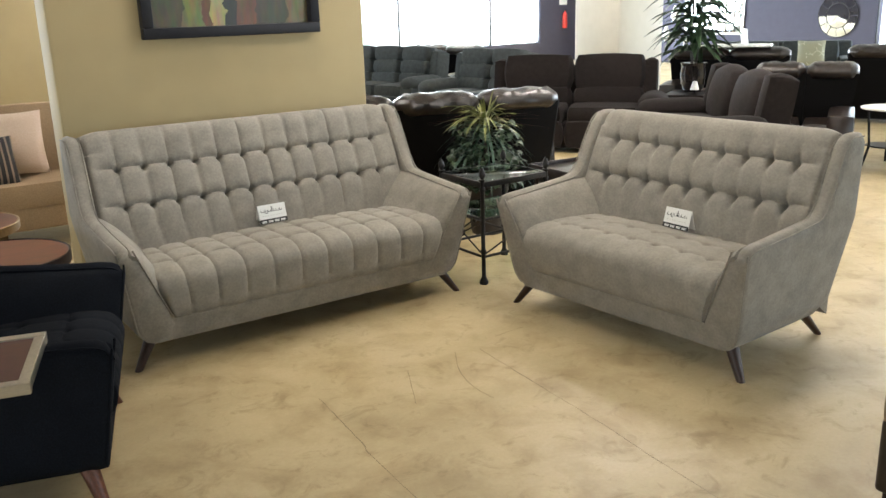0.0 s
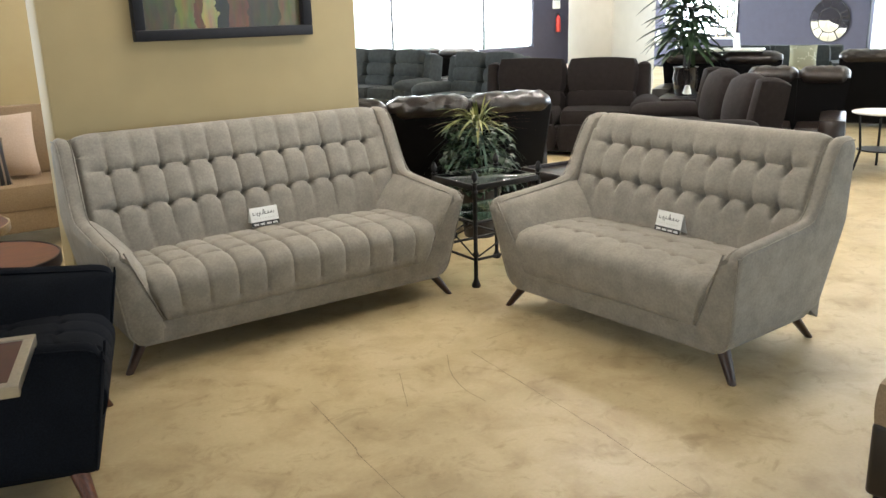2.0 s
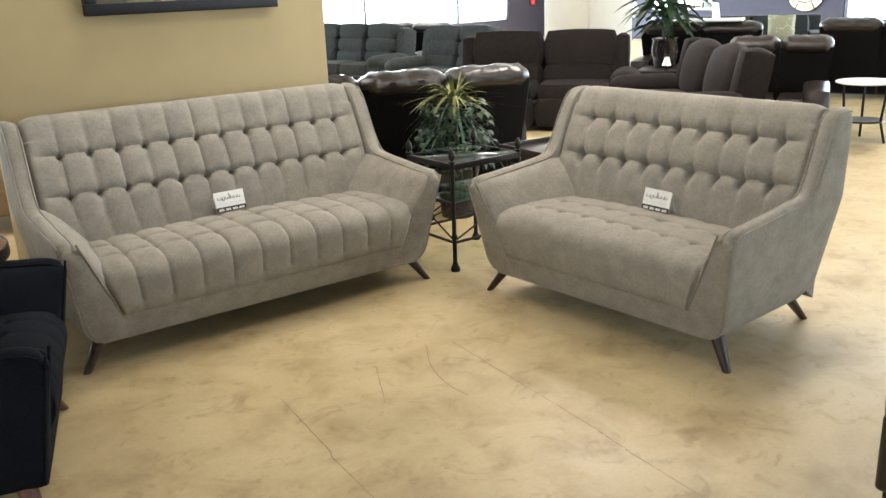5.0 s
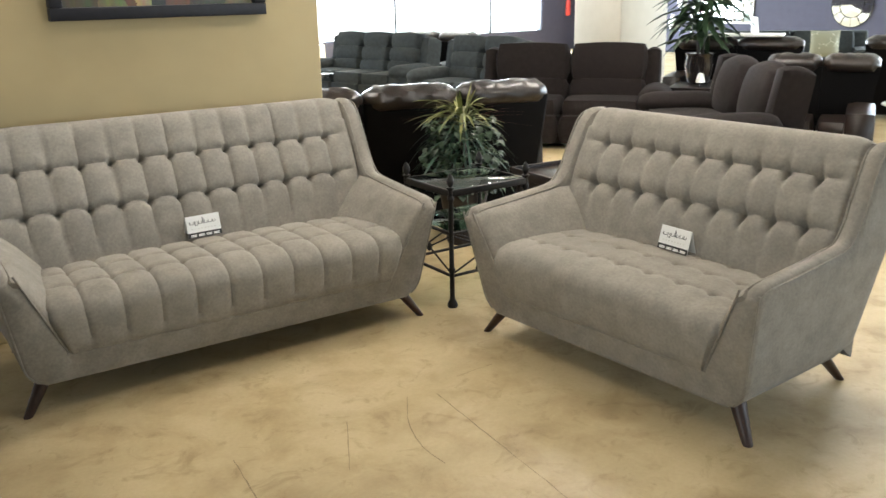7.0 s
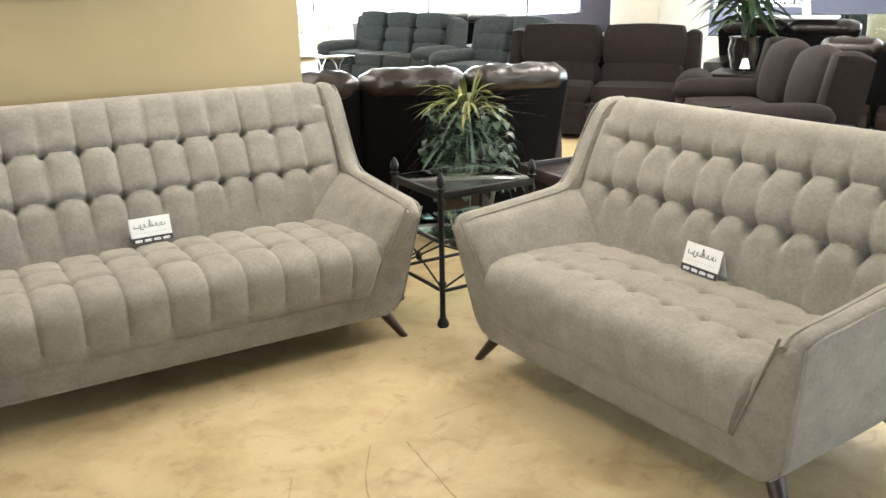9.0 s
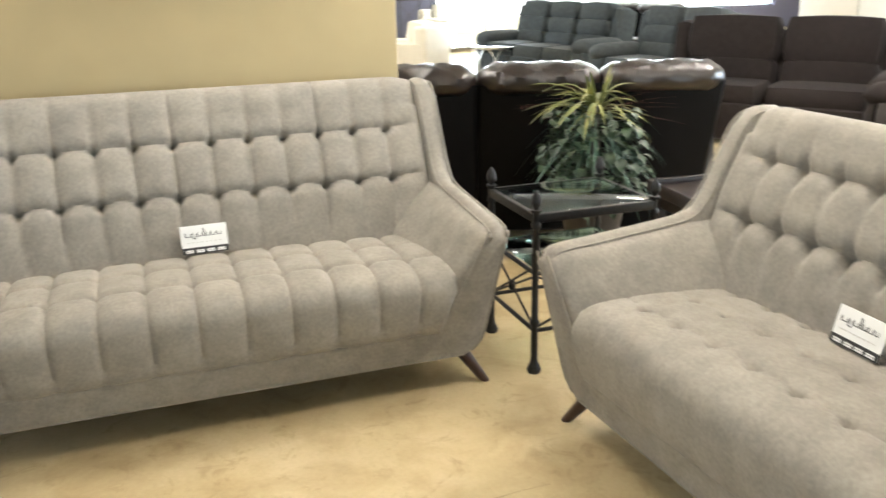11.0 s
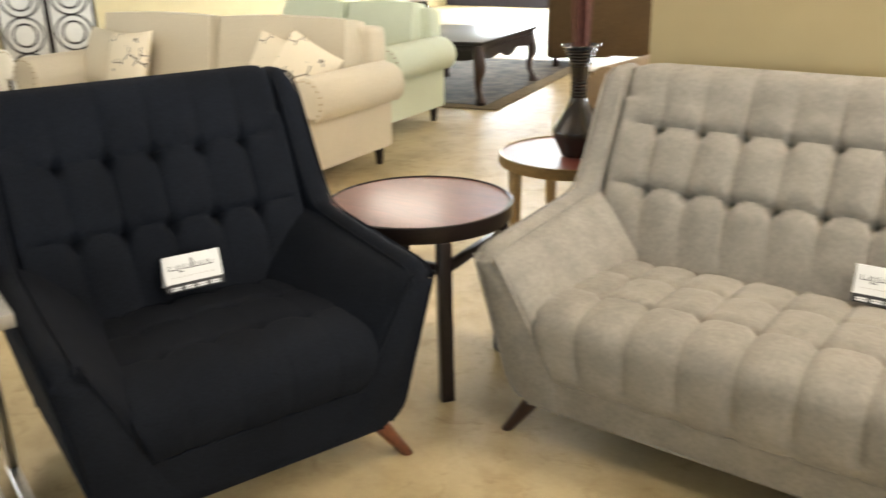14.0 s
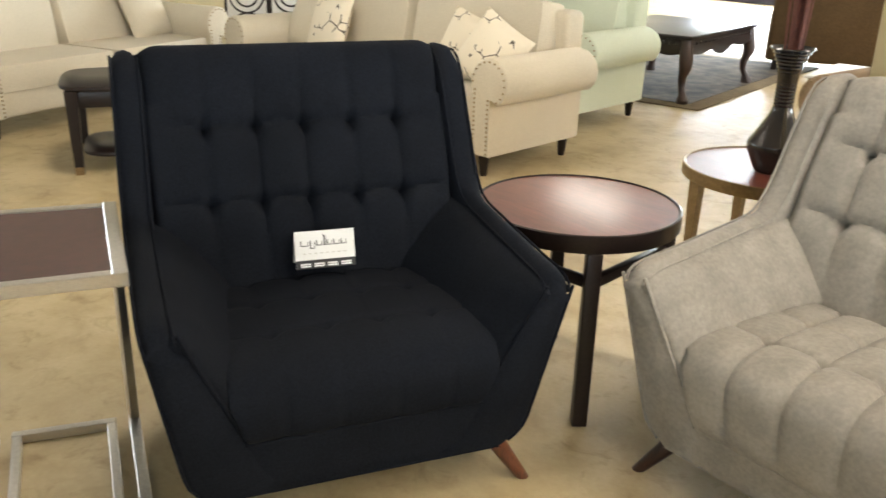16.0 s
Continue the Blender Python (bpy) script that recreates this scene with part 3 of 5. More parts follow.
def sofa_card(m, label):
    """Folded price card that stands on a seat: white upper part, dark band below, printed bars."""
    root = thing("price_card", label, "sign", "price cards", m)
    bm = bmesh.new()
    w, h = 0.088, 0.105
    loft(bm, [[(-w, 0, 0), (w, 0, 0), (w, 0.028, h), (-w, 0.028, h)], [(-w, 0.002, 0), (w, 0.002, 0), (w, 0.030, h), (-w, 0.030, h)]])
    loft(bm, [[(-w, 0.058, 0), (w, 0.058, 0), (w, 0.030, h), (-w, 0.030, h)], [(-w, 0.060, 0), (w, 0.060, 0), (w, 0.032, h), (-w, 0.032, h)]])
    part("card", bm, M_CARD, root, smooth=False)

    def bar(bm, x0, x1, z0, z1):
        k = 0.028 / h
        e = 0.0012
        loft(bm, [[(x0, z0 * k - e, z0), (x1, z0 * k - e, z0), (x1, z1 * k - e, z1), (x0, z1 * k - e, z1)],
                  [(x0, z0 * k + 0.0005, z0), (x1, z0 * k + 0.0005, z0), (x1, z1 * k + 0.0005, z1), (x0, z1 * k + 0.0005, z1)]])
    bm = bmesh.new()
    bar(bm, -w, w, 0.0, 0.024)
    part("dark_band", bm, M_INK, root, smooth=False)
    bm = bmesh.new()
    for x0, x1, z0, z1 in ((-0.072, -0.048, 0.064, 0.079), (-0.044, -0.030, 0.056, 0.079), (-0.026, -0.008, 0.064, 0.079), (-0.004, 0.003, 0.064, 0.094), (0.006, 0.022, 0.064, 0.079), (0.026, 0.044, 0.064, 0.079), (0.048, 0.064, 0.064, 0.079)):
        bar(bm, x0, x1, z0, z0 + 0.0022)
        bar(bm, x0, x0 + 0.003, z0, z1)
        bar(bm, x1 - 0.002, x1, z0, z1 - 0.003)
    part("logo", bm, M_INK, root, "dark script logo drawn as strokes", smooth=False)
    bm = bmesh.new()
    for k in range(8):
        bar(bm, -0.066 + k * 0.017, -0.058 + k * 0.017, 0.041, 0.044)
    part("small_print", bm, M_CHROME, root, smooth=False)
    bm = bmesh.new()
    for k in range(4):
        for dz in (0.005, 0.011):
            x0 = -0.075 + k * 0.040
            kk, e = 0.028 / h, 0.0026
            z0, z1 = dz, dz + 0.004
            loft(bm, [[(x0, z0 * kk - e, z0), (x0 + 0.03, z0 * kk - e, z0), (x0 + 0.03, z1 * kk - e, z1), (x0, z1 * kk - e, z1)],
                      [(x0, z0 * kk, z0), (x0 + 0.03, z0 * kk, z0), (x0 + 0.03, z1 * kk, z1), (x0, z1 * kk, z1)]])
    part("band_print", bm, M_CARD, root, smooth=False)
    return root


SOFA = pose(0, 0, 0)
LOVE = pose(1.178, -1.168, 0, 0, 0, -86.8)
CHAIR = pose(-1.306, -0.758, 0, 0, 0, 72.8)
tufted_seat(SOFA, "sofa", "grey chenille mid-century sofa with channel tufting and splayed legs", "grey tufted suite", 1.05, 12, M_GREY, M_LEG, (0.030, 0.046, 0.015, 10, 0.046, 0.017), (0.032, 0.026), "sofa")
tufted_seat(LOVE, "loveseat", "grey chenille mid-century loveseat with button-tufted back and splayed legs", "grey tufted suite", 0.828, 9, M_GREY, M_LEG, (0.014, 0.048, 0.003, 7, 0.050, 0.040), (0.014, 0.034), "loveseat", 1.0, 0.82)
tufted_seat(CHAIR, "armchair", "black linen mid-century armchair with button-tufted back and reddish legs", "", 0.54, 5, M_BLACK, M_LEGR, (0.024, 0.038, 0.006, 4, 0.040, 0.024), (0.018, 0.020), "armchair", 1.08, 1.0, 0.05)
sofa_card(SOFA @ pose(0.0, 0.45, 0.522, 0, 0, 2), "white folded price card with dark band standing on the grey sofa")
sofa_card(LOVE @ pose(0.035, 0.43, 0.522, 0, 0, -4), "white folded price card with dark band standing on the loveseat")
sofa_card(CHAIR @ pose(0.01, 0.43, 0.548, 0, 0, -3), "white folded price card with dark band on the black armchair")


# ---- framed picture on the display wall ----
def picture(m):
    root = thing("framed_picture", "dark-framed abstract painting hanging on the yellow wall", "picture", "", m)
    w, h, b = 0.555, 0.42, 0.062
    for x0, x1, z0, z1 in ((-w, w, 0, b), (-w, w, 2 * h - b, 2 * h), (-w, -w + b, b, 2 * h - b), (w - b, w, b, 2 * h - b)):
        bm = bmesh.new()
        box(bm, x0, x1, -0.065, 0.0, z0, z1, 0.005)
        part("frame_side", bm, M_FRAME, root, "deep blue-black frame moulding")
    m_ = bpy.data.materials.new("abstract_painting")
    m_.use_nodes = True
    n, l = m_.node_tree.nodes, m_.node_tree.links
    co = n.new("ShaderNodeTexCoord")
    ns = n.new("ShaderNodeTexNoise")
    ns.inputs["Scale"].default_value, ns.inputs["Detail"].default_value = 9, 8
    l.new(co.outputs["Object"], ns.inputs["Vector"])
    sep = n.new("ShaderNodeSeparateXYZ")
    l.new(co.outputs["Object"], sep.inputs[0])
    # upright bands of colour along x, with frayed edges
    wob = n.new("ShaderNodeMath")
    wob.operation, wob.inputs[1].default_value = "MULTIPLY_ADD", 0.14
    l.new(ns.outputs["Fac"], wob.inputs[0])
    l.new(sep.outputs["X"], wob.inputs[2])
    fit_ = n.new("ShaderNodeMapRange")
    fit_.inputs[1].default_value, fit_.inputs[2].default_value = -0.43, 0.57
    l.new(wob.outputs[0], fit_.inputs[0])
    r = n.new("ShaderNodeValToRGB")
    r.color_ramp.interpolation = "CONSTANT"
    e = r.color_ramp.elements
    bands = ((0.0, (0.05, 0.05, 0.022)), (0.2, (0.13, 0.13, 0.04)), (0.32, (0.10, 0.045, 0.02)), (0.36, (0.26, 0.235, 0.10)), (0.45, (0.018, 0.02, 0.018)), (0.52, (0.10, 0.05, 0.025)), (0.64, (0.045, 0.04, 0.022)), (0.86, (0.11, 0.085, 0.04)))
    e[0].color, e[1].position, e[1].color = (*bands[0][1], 1), bands[-1][0], (*bands[-1][1], 1)
    for p, c in bands[1:-1]:
        e.new(p).color = (*c, 1)
    l.new(fit_.outputs[0], r.inputs[0])
    mp = n.new("ShaderNodeMapping")
    mp.inputs["Scale"].default_value = (14, 1, 4)
    l.new(co.outputs["Object"], mp.inputs["Vector"])
    st = n.new("ShaderNodeTexNoise")
    st.inputs["Scale"].default_value, st.inputs["Detail"].default_value = 1.6, 6
    l.new(mp.outputs[0], st.inputs["Vector"])
    mx = n.new("ShaderNodeMix")
    mx.data_type, mx.blend_type = "RGBA", "OVERLAY"
    mx.inputs[0].default_value = 0.9
    l.new(r.outputs[0], mx.inputs[6])
    l.new(st.outputs["Color"], mx.inputs[7])
    l.new(mx.outputs[2], n["Principled BSDF"].inputs["Base Color"])
    n["Principled BSDF"].inputs["Roughness"].default_value = 0.4
    bm = bmesh.new()
    box(bm, -w + b - 0.003, w - b + 0.003, -0.014, -0.004, b - 0.003, 2 * h - b + 0.003)
    part("canvas", bm, m_, root, "dark abstract canvas in olive, rust and black", smooth=False)


picture(pose(0.055, 0.948, 1.585))


# ---- wrought-iron side table with glass shelves ----
def iron_table(m, w, d):
    root = thing("iron_side_table", "black wrought-iron side table with glass top and pointed finials", "side table", "", m)
    for x in (0, w):
        for y in (0, d):
            bm = bmesh.new()
            lathe(bm, [(0.026, 0), (0.03, 0.012), (0.024, 0.03), (0.016, 0.045), (0.0135, 0.06), (0.0135, 0.20), (0.02, 0.21), (0.02, 0.222), (0.0135, 0.232), (0.0135, 0.60), (0.019, 0.61), (0.019, 0.622), (0.0135, 0.63), (0.0135, 0.665), (0.022, 0.672), (0.022, 0.68)], 14, x, y)
            post = part("leg", bm, M_IRON, root)
            bm = bmesh.new()
            lathe(bm, [(0.010, 0.68), (0.012, 0.688), (0.020, 0.700), (0.0215, 0.712), (0.017, 0.730), (0.008, 0.748), (0.002, 0.755)], 14, x, y)
            part("finial", bm, M_IRON, post)
    for z in (0.18, 0.42, 0.645):
        for a, b in (((0, 0), (w, 0)), ((w, 0), (w, d)), ((w, d), (0, d)), ((0, d), (0, 0))):
            bm = bmesh.new()
            if z > 0.5:
                x0, x1 = sorted((a[0], b[0]))
                y0, y1 = sorted((a[1], b[1]))
                box(bm, x0 - 0.012, x1 + 0.012, y0 - 0.012, y1 + 0.012, z - 0.018, z + 0.018, 0.004)
            else:
                tube(bm, [(a[0], a[1], z), (b[0], b[1], z)], 0.0095, 8)
            part("rail", bm, M_IRON, root)
    for z in (0.43, 0.658):
        bm = bmesh.new()
        box(bm, 0.006, w - 0.006, 0.006, d - 0.006, z, z + 0.007, 0.002, 1)
        ob = part("glass_shelf", bm, M_GLASS, root, "clear glass shelf")
        ob.visible_shadow = False
    # crossed braces with a knot on each side
    for a, b in (((0, 0), (w, 0)), ((w, 0), (w, d)), ((w, d), (0, d)), ((0, d), (0, 0))):
        for za, zb in ((0.19, 0.41), (0.41, 0.19)):
            bm = bmesh.new()
            tube(bm, [(a[0], a[1], za), (b[0], b[1], zb)], 0.0055, 6)
            part("brace", bm, M_IRON, root)
        bm = bmesh.new()
        lathe(bm, [(0.004, -0.025), (0.014, -0.015), (0.017, 0), (0.014, 0.015), (0.004, 0.025)], 10, (a[0] + b[0]) / 2, (a[1] + b[1]) / 2, 0.30)
        part("knot", bm, M_IRON, root)


iron_table(pose(1.196, -0.008, 0, 0, 0, 0), 0.52, 0.44)


# ---- foliage ----
def blade(bm, base, heading, length, width, rise, droop, n=6):
    """A strap leaf that rises and arches over."""
    d = Vector((math.cos(heading), math.sin(heading), 0))
    s = Vector((-d.y, d.x, 0))
    prev = None
    for i in range(n + 1):
        t = i / n
        p = Vector(base) + d * (length * (t * math.cos(rise) + 0.15 * t * t)) + Vector((0, 0, length * (t * math.sin(rise) - droop * t * t)))
        w = width * (0.35 + 1.3 * t) * (1 - t) ** 0.7 if t < 1 else 0.0005
        fold = Vector((0, 0, -0.25 * w))
        row = [bm.verts.new(p - s * w - fold), bm.verts.new(p + fold), bm.verts.new(p + s * w - fold)]
        if prev:
            bm.faces.new((prev[0], prev[1], row[1], row[0]))
            bm.faces.new((prev[1], prev[2], row[2], row[1]))
        prev = row


def leaf(bm, base, tip, width, up):
    """A pointed oval leaf with a bent midrib."""
    a, b = Vector(base), Vector(tip)
    d = b - a
    s = d.cross(up)
    s = s.normalized() if s.length > 1e-6 else Vector((1, 0, 0))
    nrm = s.cross(d).normalized()
    pts = [(0.0, 0.02), (0.25, 0.8), (0.5, 1.0), (0.78, 0.6), (1.0, 0.02)]
    prev = None
    for t, w in pts:
        p = a + d * t + nrm * (0.18 * d.length * math.sin(math.pi * t))
        row = [bm.verts.new(p - s * width * w + nrm * width * w * 0.35), bm.verts.new(p), bm.verts.new(p + s * width * w + nrm * width * w * 0.35)]
        if prev:
            bm.faces.new((prev[0], prev[1], row[1], row[0]))
            bm.faces.new((prev[1], prev[2], row[2], row[1]))
        prev = row


def bush(m):
    """Mixed artificial plant: ivy skirt, green straps, variegated crown."""
    rnd = random.Random(7)
    root = thing("potted_plant", "bushy artificial plant with yellow-edged strap leaves in a dark pot", "plant", "", m)
    bm = bmesh.new()
    lathe(bm, [(0.12, 0), (0.125, 0.02), (0.15, 0.26), (0.17, 0.36), (0.175, 0.40), (0.16, 0.40), (0.15, 0.37), (0.02, 0.36)], 28)
    part("pot", bm, M_POT, root, "dark tapered pot")
    bm = bmesh.new()
    tube(bm, [(0, 0, 0.36), (0.01, 0.01, 0.6), (0, 0, 0.88)], 0.03, 8, r2=0.015)
    part("stem", bm, M_POT, root)
    bm = bmesh.new()
    for _ in range(560):
        a = rnd.uniform(0, 2 * math.pi)
        z = rnd.uniform(0.36, 0.86)
        r = 0.07 + 0.20 * rnd.random() ** 0.5 * (1 - abs(z - 0.58) * 0.9)
        p = Vector((r * math.cos(a), r * math.sin(a), z))
        t = p + Vector((math.cos(a + rnd.uniform(-0.9, 0.9)) * 0.05, math.sin(a + rnd.uniform(-0.9, 0.9)) * 0.05, rnd.uniform(-0.06, 0.02)))
        leaf(bm, p, t, rnd.uniform(0.018, 0.034), Vector((rnd.uniform(-.3, .3), rnd.uniform(-.3, .3), 1)))
    tagged(part("ivy", bm, M_LEAF, root, "dark green ivy leaves"), kind="stuff")
    bm = bmesh.new()
    for _ in range(80):
        a = rnd.uniform(0, 2 * math.pi)
        z = rnd.uniform(0.62, 0.84)
        blade(bm, (0.05 * math.cos(a), 0.05 * math.sin(a), z), a, rnd.uniform(0.22, 0.36), 0.009, rnd.uniform(-0.1, 0.6), rnd.uniform(0.7, 1.25))
    tagged(part("leaf_skirt", bm, M_LEAFT, root, "hanging teal-green strap leaves"), kind="stuff")
    bm = bmesh.new()
    for k in range(58):
        a = rnd.uniform(0, 2 * math.pi)
        z = rnd.uniform(0.82, 0.93)
        up = rnd.random()
        blade(bm, (0.03 * math.cos(a), 0.03 * math.sin(a), z), a, rnd.uniform(0.20, 0.36) * (0.75 if up > 0.75 else 1), rnd.uniform(0.012, 0.021), 1.25 if up > 0.75 else rnd.uniform(0.15, 0.9), 0.1 if up > 0.75 else rnd.uniform(0.3, 0.8))
    tagged(part("leaf_crown", bm, M_LEAFY, root, "yellow-edged strap leaves of the crown"), kind="stuff")
    bm = bmesh.new()
    for k in range(16):
        a = rnd.uniform(0, 2 * math.pi)
        blade(bm, (0, 0, 0.85), a, rnd.uniform(0.36, 0.46), 0.002, rnd.uniform(0.0, 0.5), rnd.uniform(0.1, 0.4))
    part("twigs", bm, M_REED, root)
    return root


bush(pose(2.02, 1.02, 0))


def palm(m):
    rnd = random.Random(11)
    root = thing("tall_plant", "broad-leaved artificial plant in a dark pot on a dark table", "plant", "", m)
    bm = bmesh.new()
    lathe(bm, [(0.11, 0), (0.14, 0.05), (0.17, 0.22), (0.15, 0.32), (0.17, 0.36), (0.15, 0.36), (0.02, 0.33)], 24)
    part("pot", bm, M_GLAZE, root, "glossy blue-black pot")
    bm = bmesh.new()
    for k in range(4):
        a = k * 1.7
        tube(bm, [(0.03 * math.cos(a), 0.03 * math.sin(a), 0.33), (0.06 * math.cos(a), 0.06 * math.sin(a), 0.75), (0.10 * math.cos(a), 0.10 * math.sin(a), 1.25)], 0.014, 6, r2=0.008)
    part("stem", bm, M_POT, root)
    bm = bmesh.new()
    for _ in range(120):
        a = rnd.uniform(0, 2 * math.pi)
        z = rnd.uniform(0.5, 1.35)
        blade(bm, (0.07 * math.cos(a), 0.07 * math.sin(a), z), a, rnd.uniform(0.32, 0.58), rnd.uniform(0.045, 0.075), rnd.uniform(0.1, 1.0), rnd.uniform(0.4, 1.0))
    tagged(part("leaves", bm, M_LEAF, root, "dark green broad strap leaves"), kind="stuff")


# ---- leather sofa seen from behind ----
def leather_sofa(m, L, name="leather_sofa", label="black leather three-seat sofa seen from behind, creased top cushions"):
    root = thing(name, label, "sofa", "", m)
    n = 3 if L > 1.8 else 2
    rnd = random.Random(3)
    for k in range(n):
        x0, x1 = -L / 2 + L * k / n, -L / 2 + L * (k + 1) / n
        bm = bmesh.new()
        a0, a1 = (0.11 if k == 0 else 0.0), (0.11 if k == n - 1 else 0.0)
        rings = []
        for i in range(9):
            z = 0.07 + 0.86 * i / 8
            low = 1 - i / 8
            lean, sag = 0.05 * low, 0.006 * math.sin(3 * z + k)
            xa, xb = x0 + 0.001 + a0 * low, x1 - 0.001 - a1 * low
            rings.append([(xa, -0.09 + lean, z), (xa + 0.03, -0.115 + lean + sag, z), ((xa + xb) / 2, -0.125 + lean + sag, z), (xb - 0.03, -0.115 + lean + sag, z), (xb, -0.09 + lean, z), (xb, 0.12, z), (xa, 0.12, z)])
        loft(bm, rings)
        part("back_panel", bm, M_VINYL, root, "plain dark back panel")
        bm = bmesh.new()
        w = x1 - x0
        rings = []
        for i in range(41):
            u = i / 40
            k2 = min(1.0, 6 * min(u, 1 - u) + 0.15) ** 0.45
            ring = []
            for j in range(20):
                a = 2 * math.pi * j / 20
                wr = 0.010 * math.sin(u * 19 + 5 * math.sin(a * 2 + k)) * max(0, math.cos(a - 2.2)) + 0.0025 * math.sin(u * 47 + a * 4 + 2 * k) * (0.3 + abs(2 * u - 1))
                ry, rz = (0.168 + wr) * k2, (0.098 + wr) * k2
                ring.append((x0 + 0.004 + (w - 0.008) * u, 0.0 + ry * math.cos(a), 0.945 + rz * math.sin(a)))
            rings.append(ring)
        loft(bm, rings)
        part("head_cushion", bm, M_LEATHER, root, "creased black leather head cushion")
        bm = bmesh.new()
        pillow(bm, w - 0.02, 0.62, 0.24, cx=(x0 + x1) / 2, cy=0.42, cz=0.38)
        part("seat_cushion", bm, M_LEATHER, root)
    for s in (-1, 1):
        bm = bmesh.new()
        pillow(bm, 0.26, 0.98, 0.58, cx=s * (L / 2 - 0.13), cy=0.42, cz=0.33)
        part("arm", bm, M_LEATHER, root)
    bm = bmesh.new()
    box(bm, -L / 2, L / 2, -0.05, 0.72, 0.05, 0.3, 0.02)
    part("base", bm, M_LEATHER, root)
    return root


# ---- reclining sofas ----
def roll(bm, cx, y0, y1, cz, rx, rz):
    """A stuffed roll along y with domed ends and a few gathers."""
    rings = []
    for k in range(17):
        t = k / 16
        e = math.sqrt(max(0.02, 1 - abs(2 * t - 1) ** 5))
        rings.append([(cx + rx * e * math.cos(2 * math.pi * j / 20) * (1 + 0.02 * math.sin(9 * t * math.pi)), y0 + (y1 - y0) * t, cz + rz * e * math.sin(2 * math.pi * j / 20)) for j in range(20)])
    loft(bm, rings)


def recliner(m, seats, seat_w, fabric, label, group="reclining sofas", lean=0.26, bands=(0.22, 0.46), soft=0.6):
    root = thing("reclining_sofa", label, "sofa", group, m)
    L = seats * seat_w
    for k in range(seats):
        cx = -L / 2 + seat_w * (k + 0.5)
        z0 = 0.45
        for r, hgt in enumerate(bands):
            bm = bmesh.new()
            z = z0 + hgt / 2
            z0 += hgt
            pillow(bm, seat_w + 0.01, 0.33, hgt + 0.05, m=pose(cx, 0.62 + lean * (z - 0.45), z, -12, 0, 0), round_=soft)
            part("back_cushion", bm, fabric, root)
        bm = bmesh.new()
        pillow(bm, seat_w, 0.68, 0.24, cx=cx, cy=0.27, cz=0.42, round_=0.4)
        part("seat_cushion", bm, fabric, root)
        bm = bmesh.new()
        pillow(bm, seat_w, 0.15, 0.34, cx=cx, cy=-0.03, cz=0.21, round_=0.35)
        part("footrest", bm, fabric, root)
    for s in (-1, 1):
        bm = bmesh.new()
        pillow(bm, 0.27, 0.98, 0.50, cx=s * (L / 2 + 0.12), cy=0.40, cz=0.28, round_=0.3)
        part("arm", bm, fabric, root)
        bm = bmesh.new()
        roll(bm, s * (L / 2 + 0.12), -0.10, 0.72, 0.56, 0.165, 0.115)
        part("arm_pad", bm, fabric, root)
        bm = bmesh.new()
        pillow(bm, 0.17, 0.32, 0.72, m=pose(s * (L / 2 + 0.05), 0.78, 0.68, -10, 0, 0), round_=0.4)
        part("back_wing", bm, fabric, root)
    bm = bmesh.new()
    box(bm, -L / 2, L / 2, 0.0, 0.86, 0.04, 0.34, 0.03)
    part("base", bm, fabric, root)
    bm = bmesh.new()
    box(bm, -L / 2, L / 2, 0.74, 0.90, 0.05, 0.86, 0.05)
    part("back_panel", bm, fabric, root)
    return root


def heading(dx, dy):
    """Degrees to turn a thing built facing -y so that it faces (dx, dy)."""
    return math.degrees(math.atan2(dx, -dy))


leather_sofa(pose(2.0, 1.66, 0, 0, 0, -18), 2.12)
recliner(pose(5.0, 3.38, 0, 0, 0, heading(-0.79, -0.61)), 2, 0.88, M_BROWN, "brown microfibre reclining loveseat with plump padded arms", bands=(0.22, 0.40), soft=0.42)
recliner(pose(4.81, 1.67, 0, 0, 0, heading(-0.83, 0.55)), 2, 0.70, M_BROWN, "dark brown reclining loveseat with rounded leaning backs", bands=(0.58,), lean=0.42, soft=0.8)
recliner(pose(5.03, 8.28, 0, 0, 0, heading(-0.98, -0.2)), 3, 0.66, M_SLATE, "slate grey reclining sofa with ribbed padded backs", bands=(0.2, 0.2, 0.22))
recliner(pose(5.28, 5.80, 0, 0, 0, heading(-0.98, -0.2)), 2, 0.60, M_SLATE, "slate grey reclining loveseat with ribbed padded backs", bands=(0.2, 0.2, 0.22))


# ---- round table beside the armchair ----
def disc_table(m, name, label, r, h, top_mat, body_mat, legs, rim):
    root = thing(name, label, "side table", "", m)
    bm = bmesh.new()
    lathe(bm, [(r - 0.012, h - 0.006), (r - 0.012, h - 0.002), (0.001, h - 0.002)][::1], 56)
    part("tabletop", bm, top_mat, root, "reddish polished round top")
    bm = bmesh.new()
    lathe(bm, [(r - 0.04, h - rim), (r - 0.004, h - rim), (r, h - rim + 0.006), (r, h), (r - 0.006, h + 0.003), (r - 0.012, h), (r - 0.013, h - 0.006), (0.001, h - 0.0065)], 56)
    part("apron", bm, body_mat, root, "round apron with raised lip")
    for b in legs:
        part("leg", b, body_mat, root)
    return root


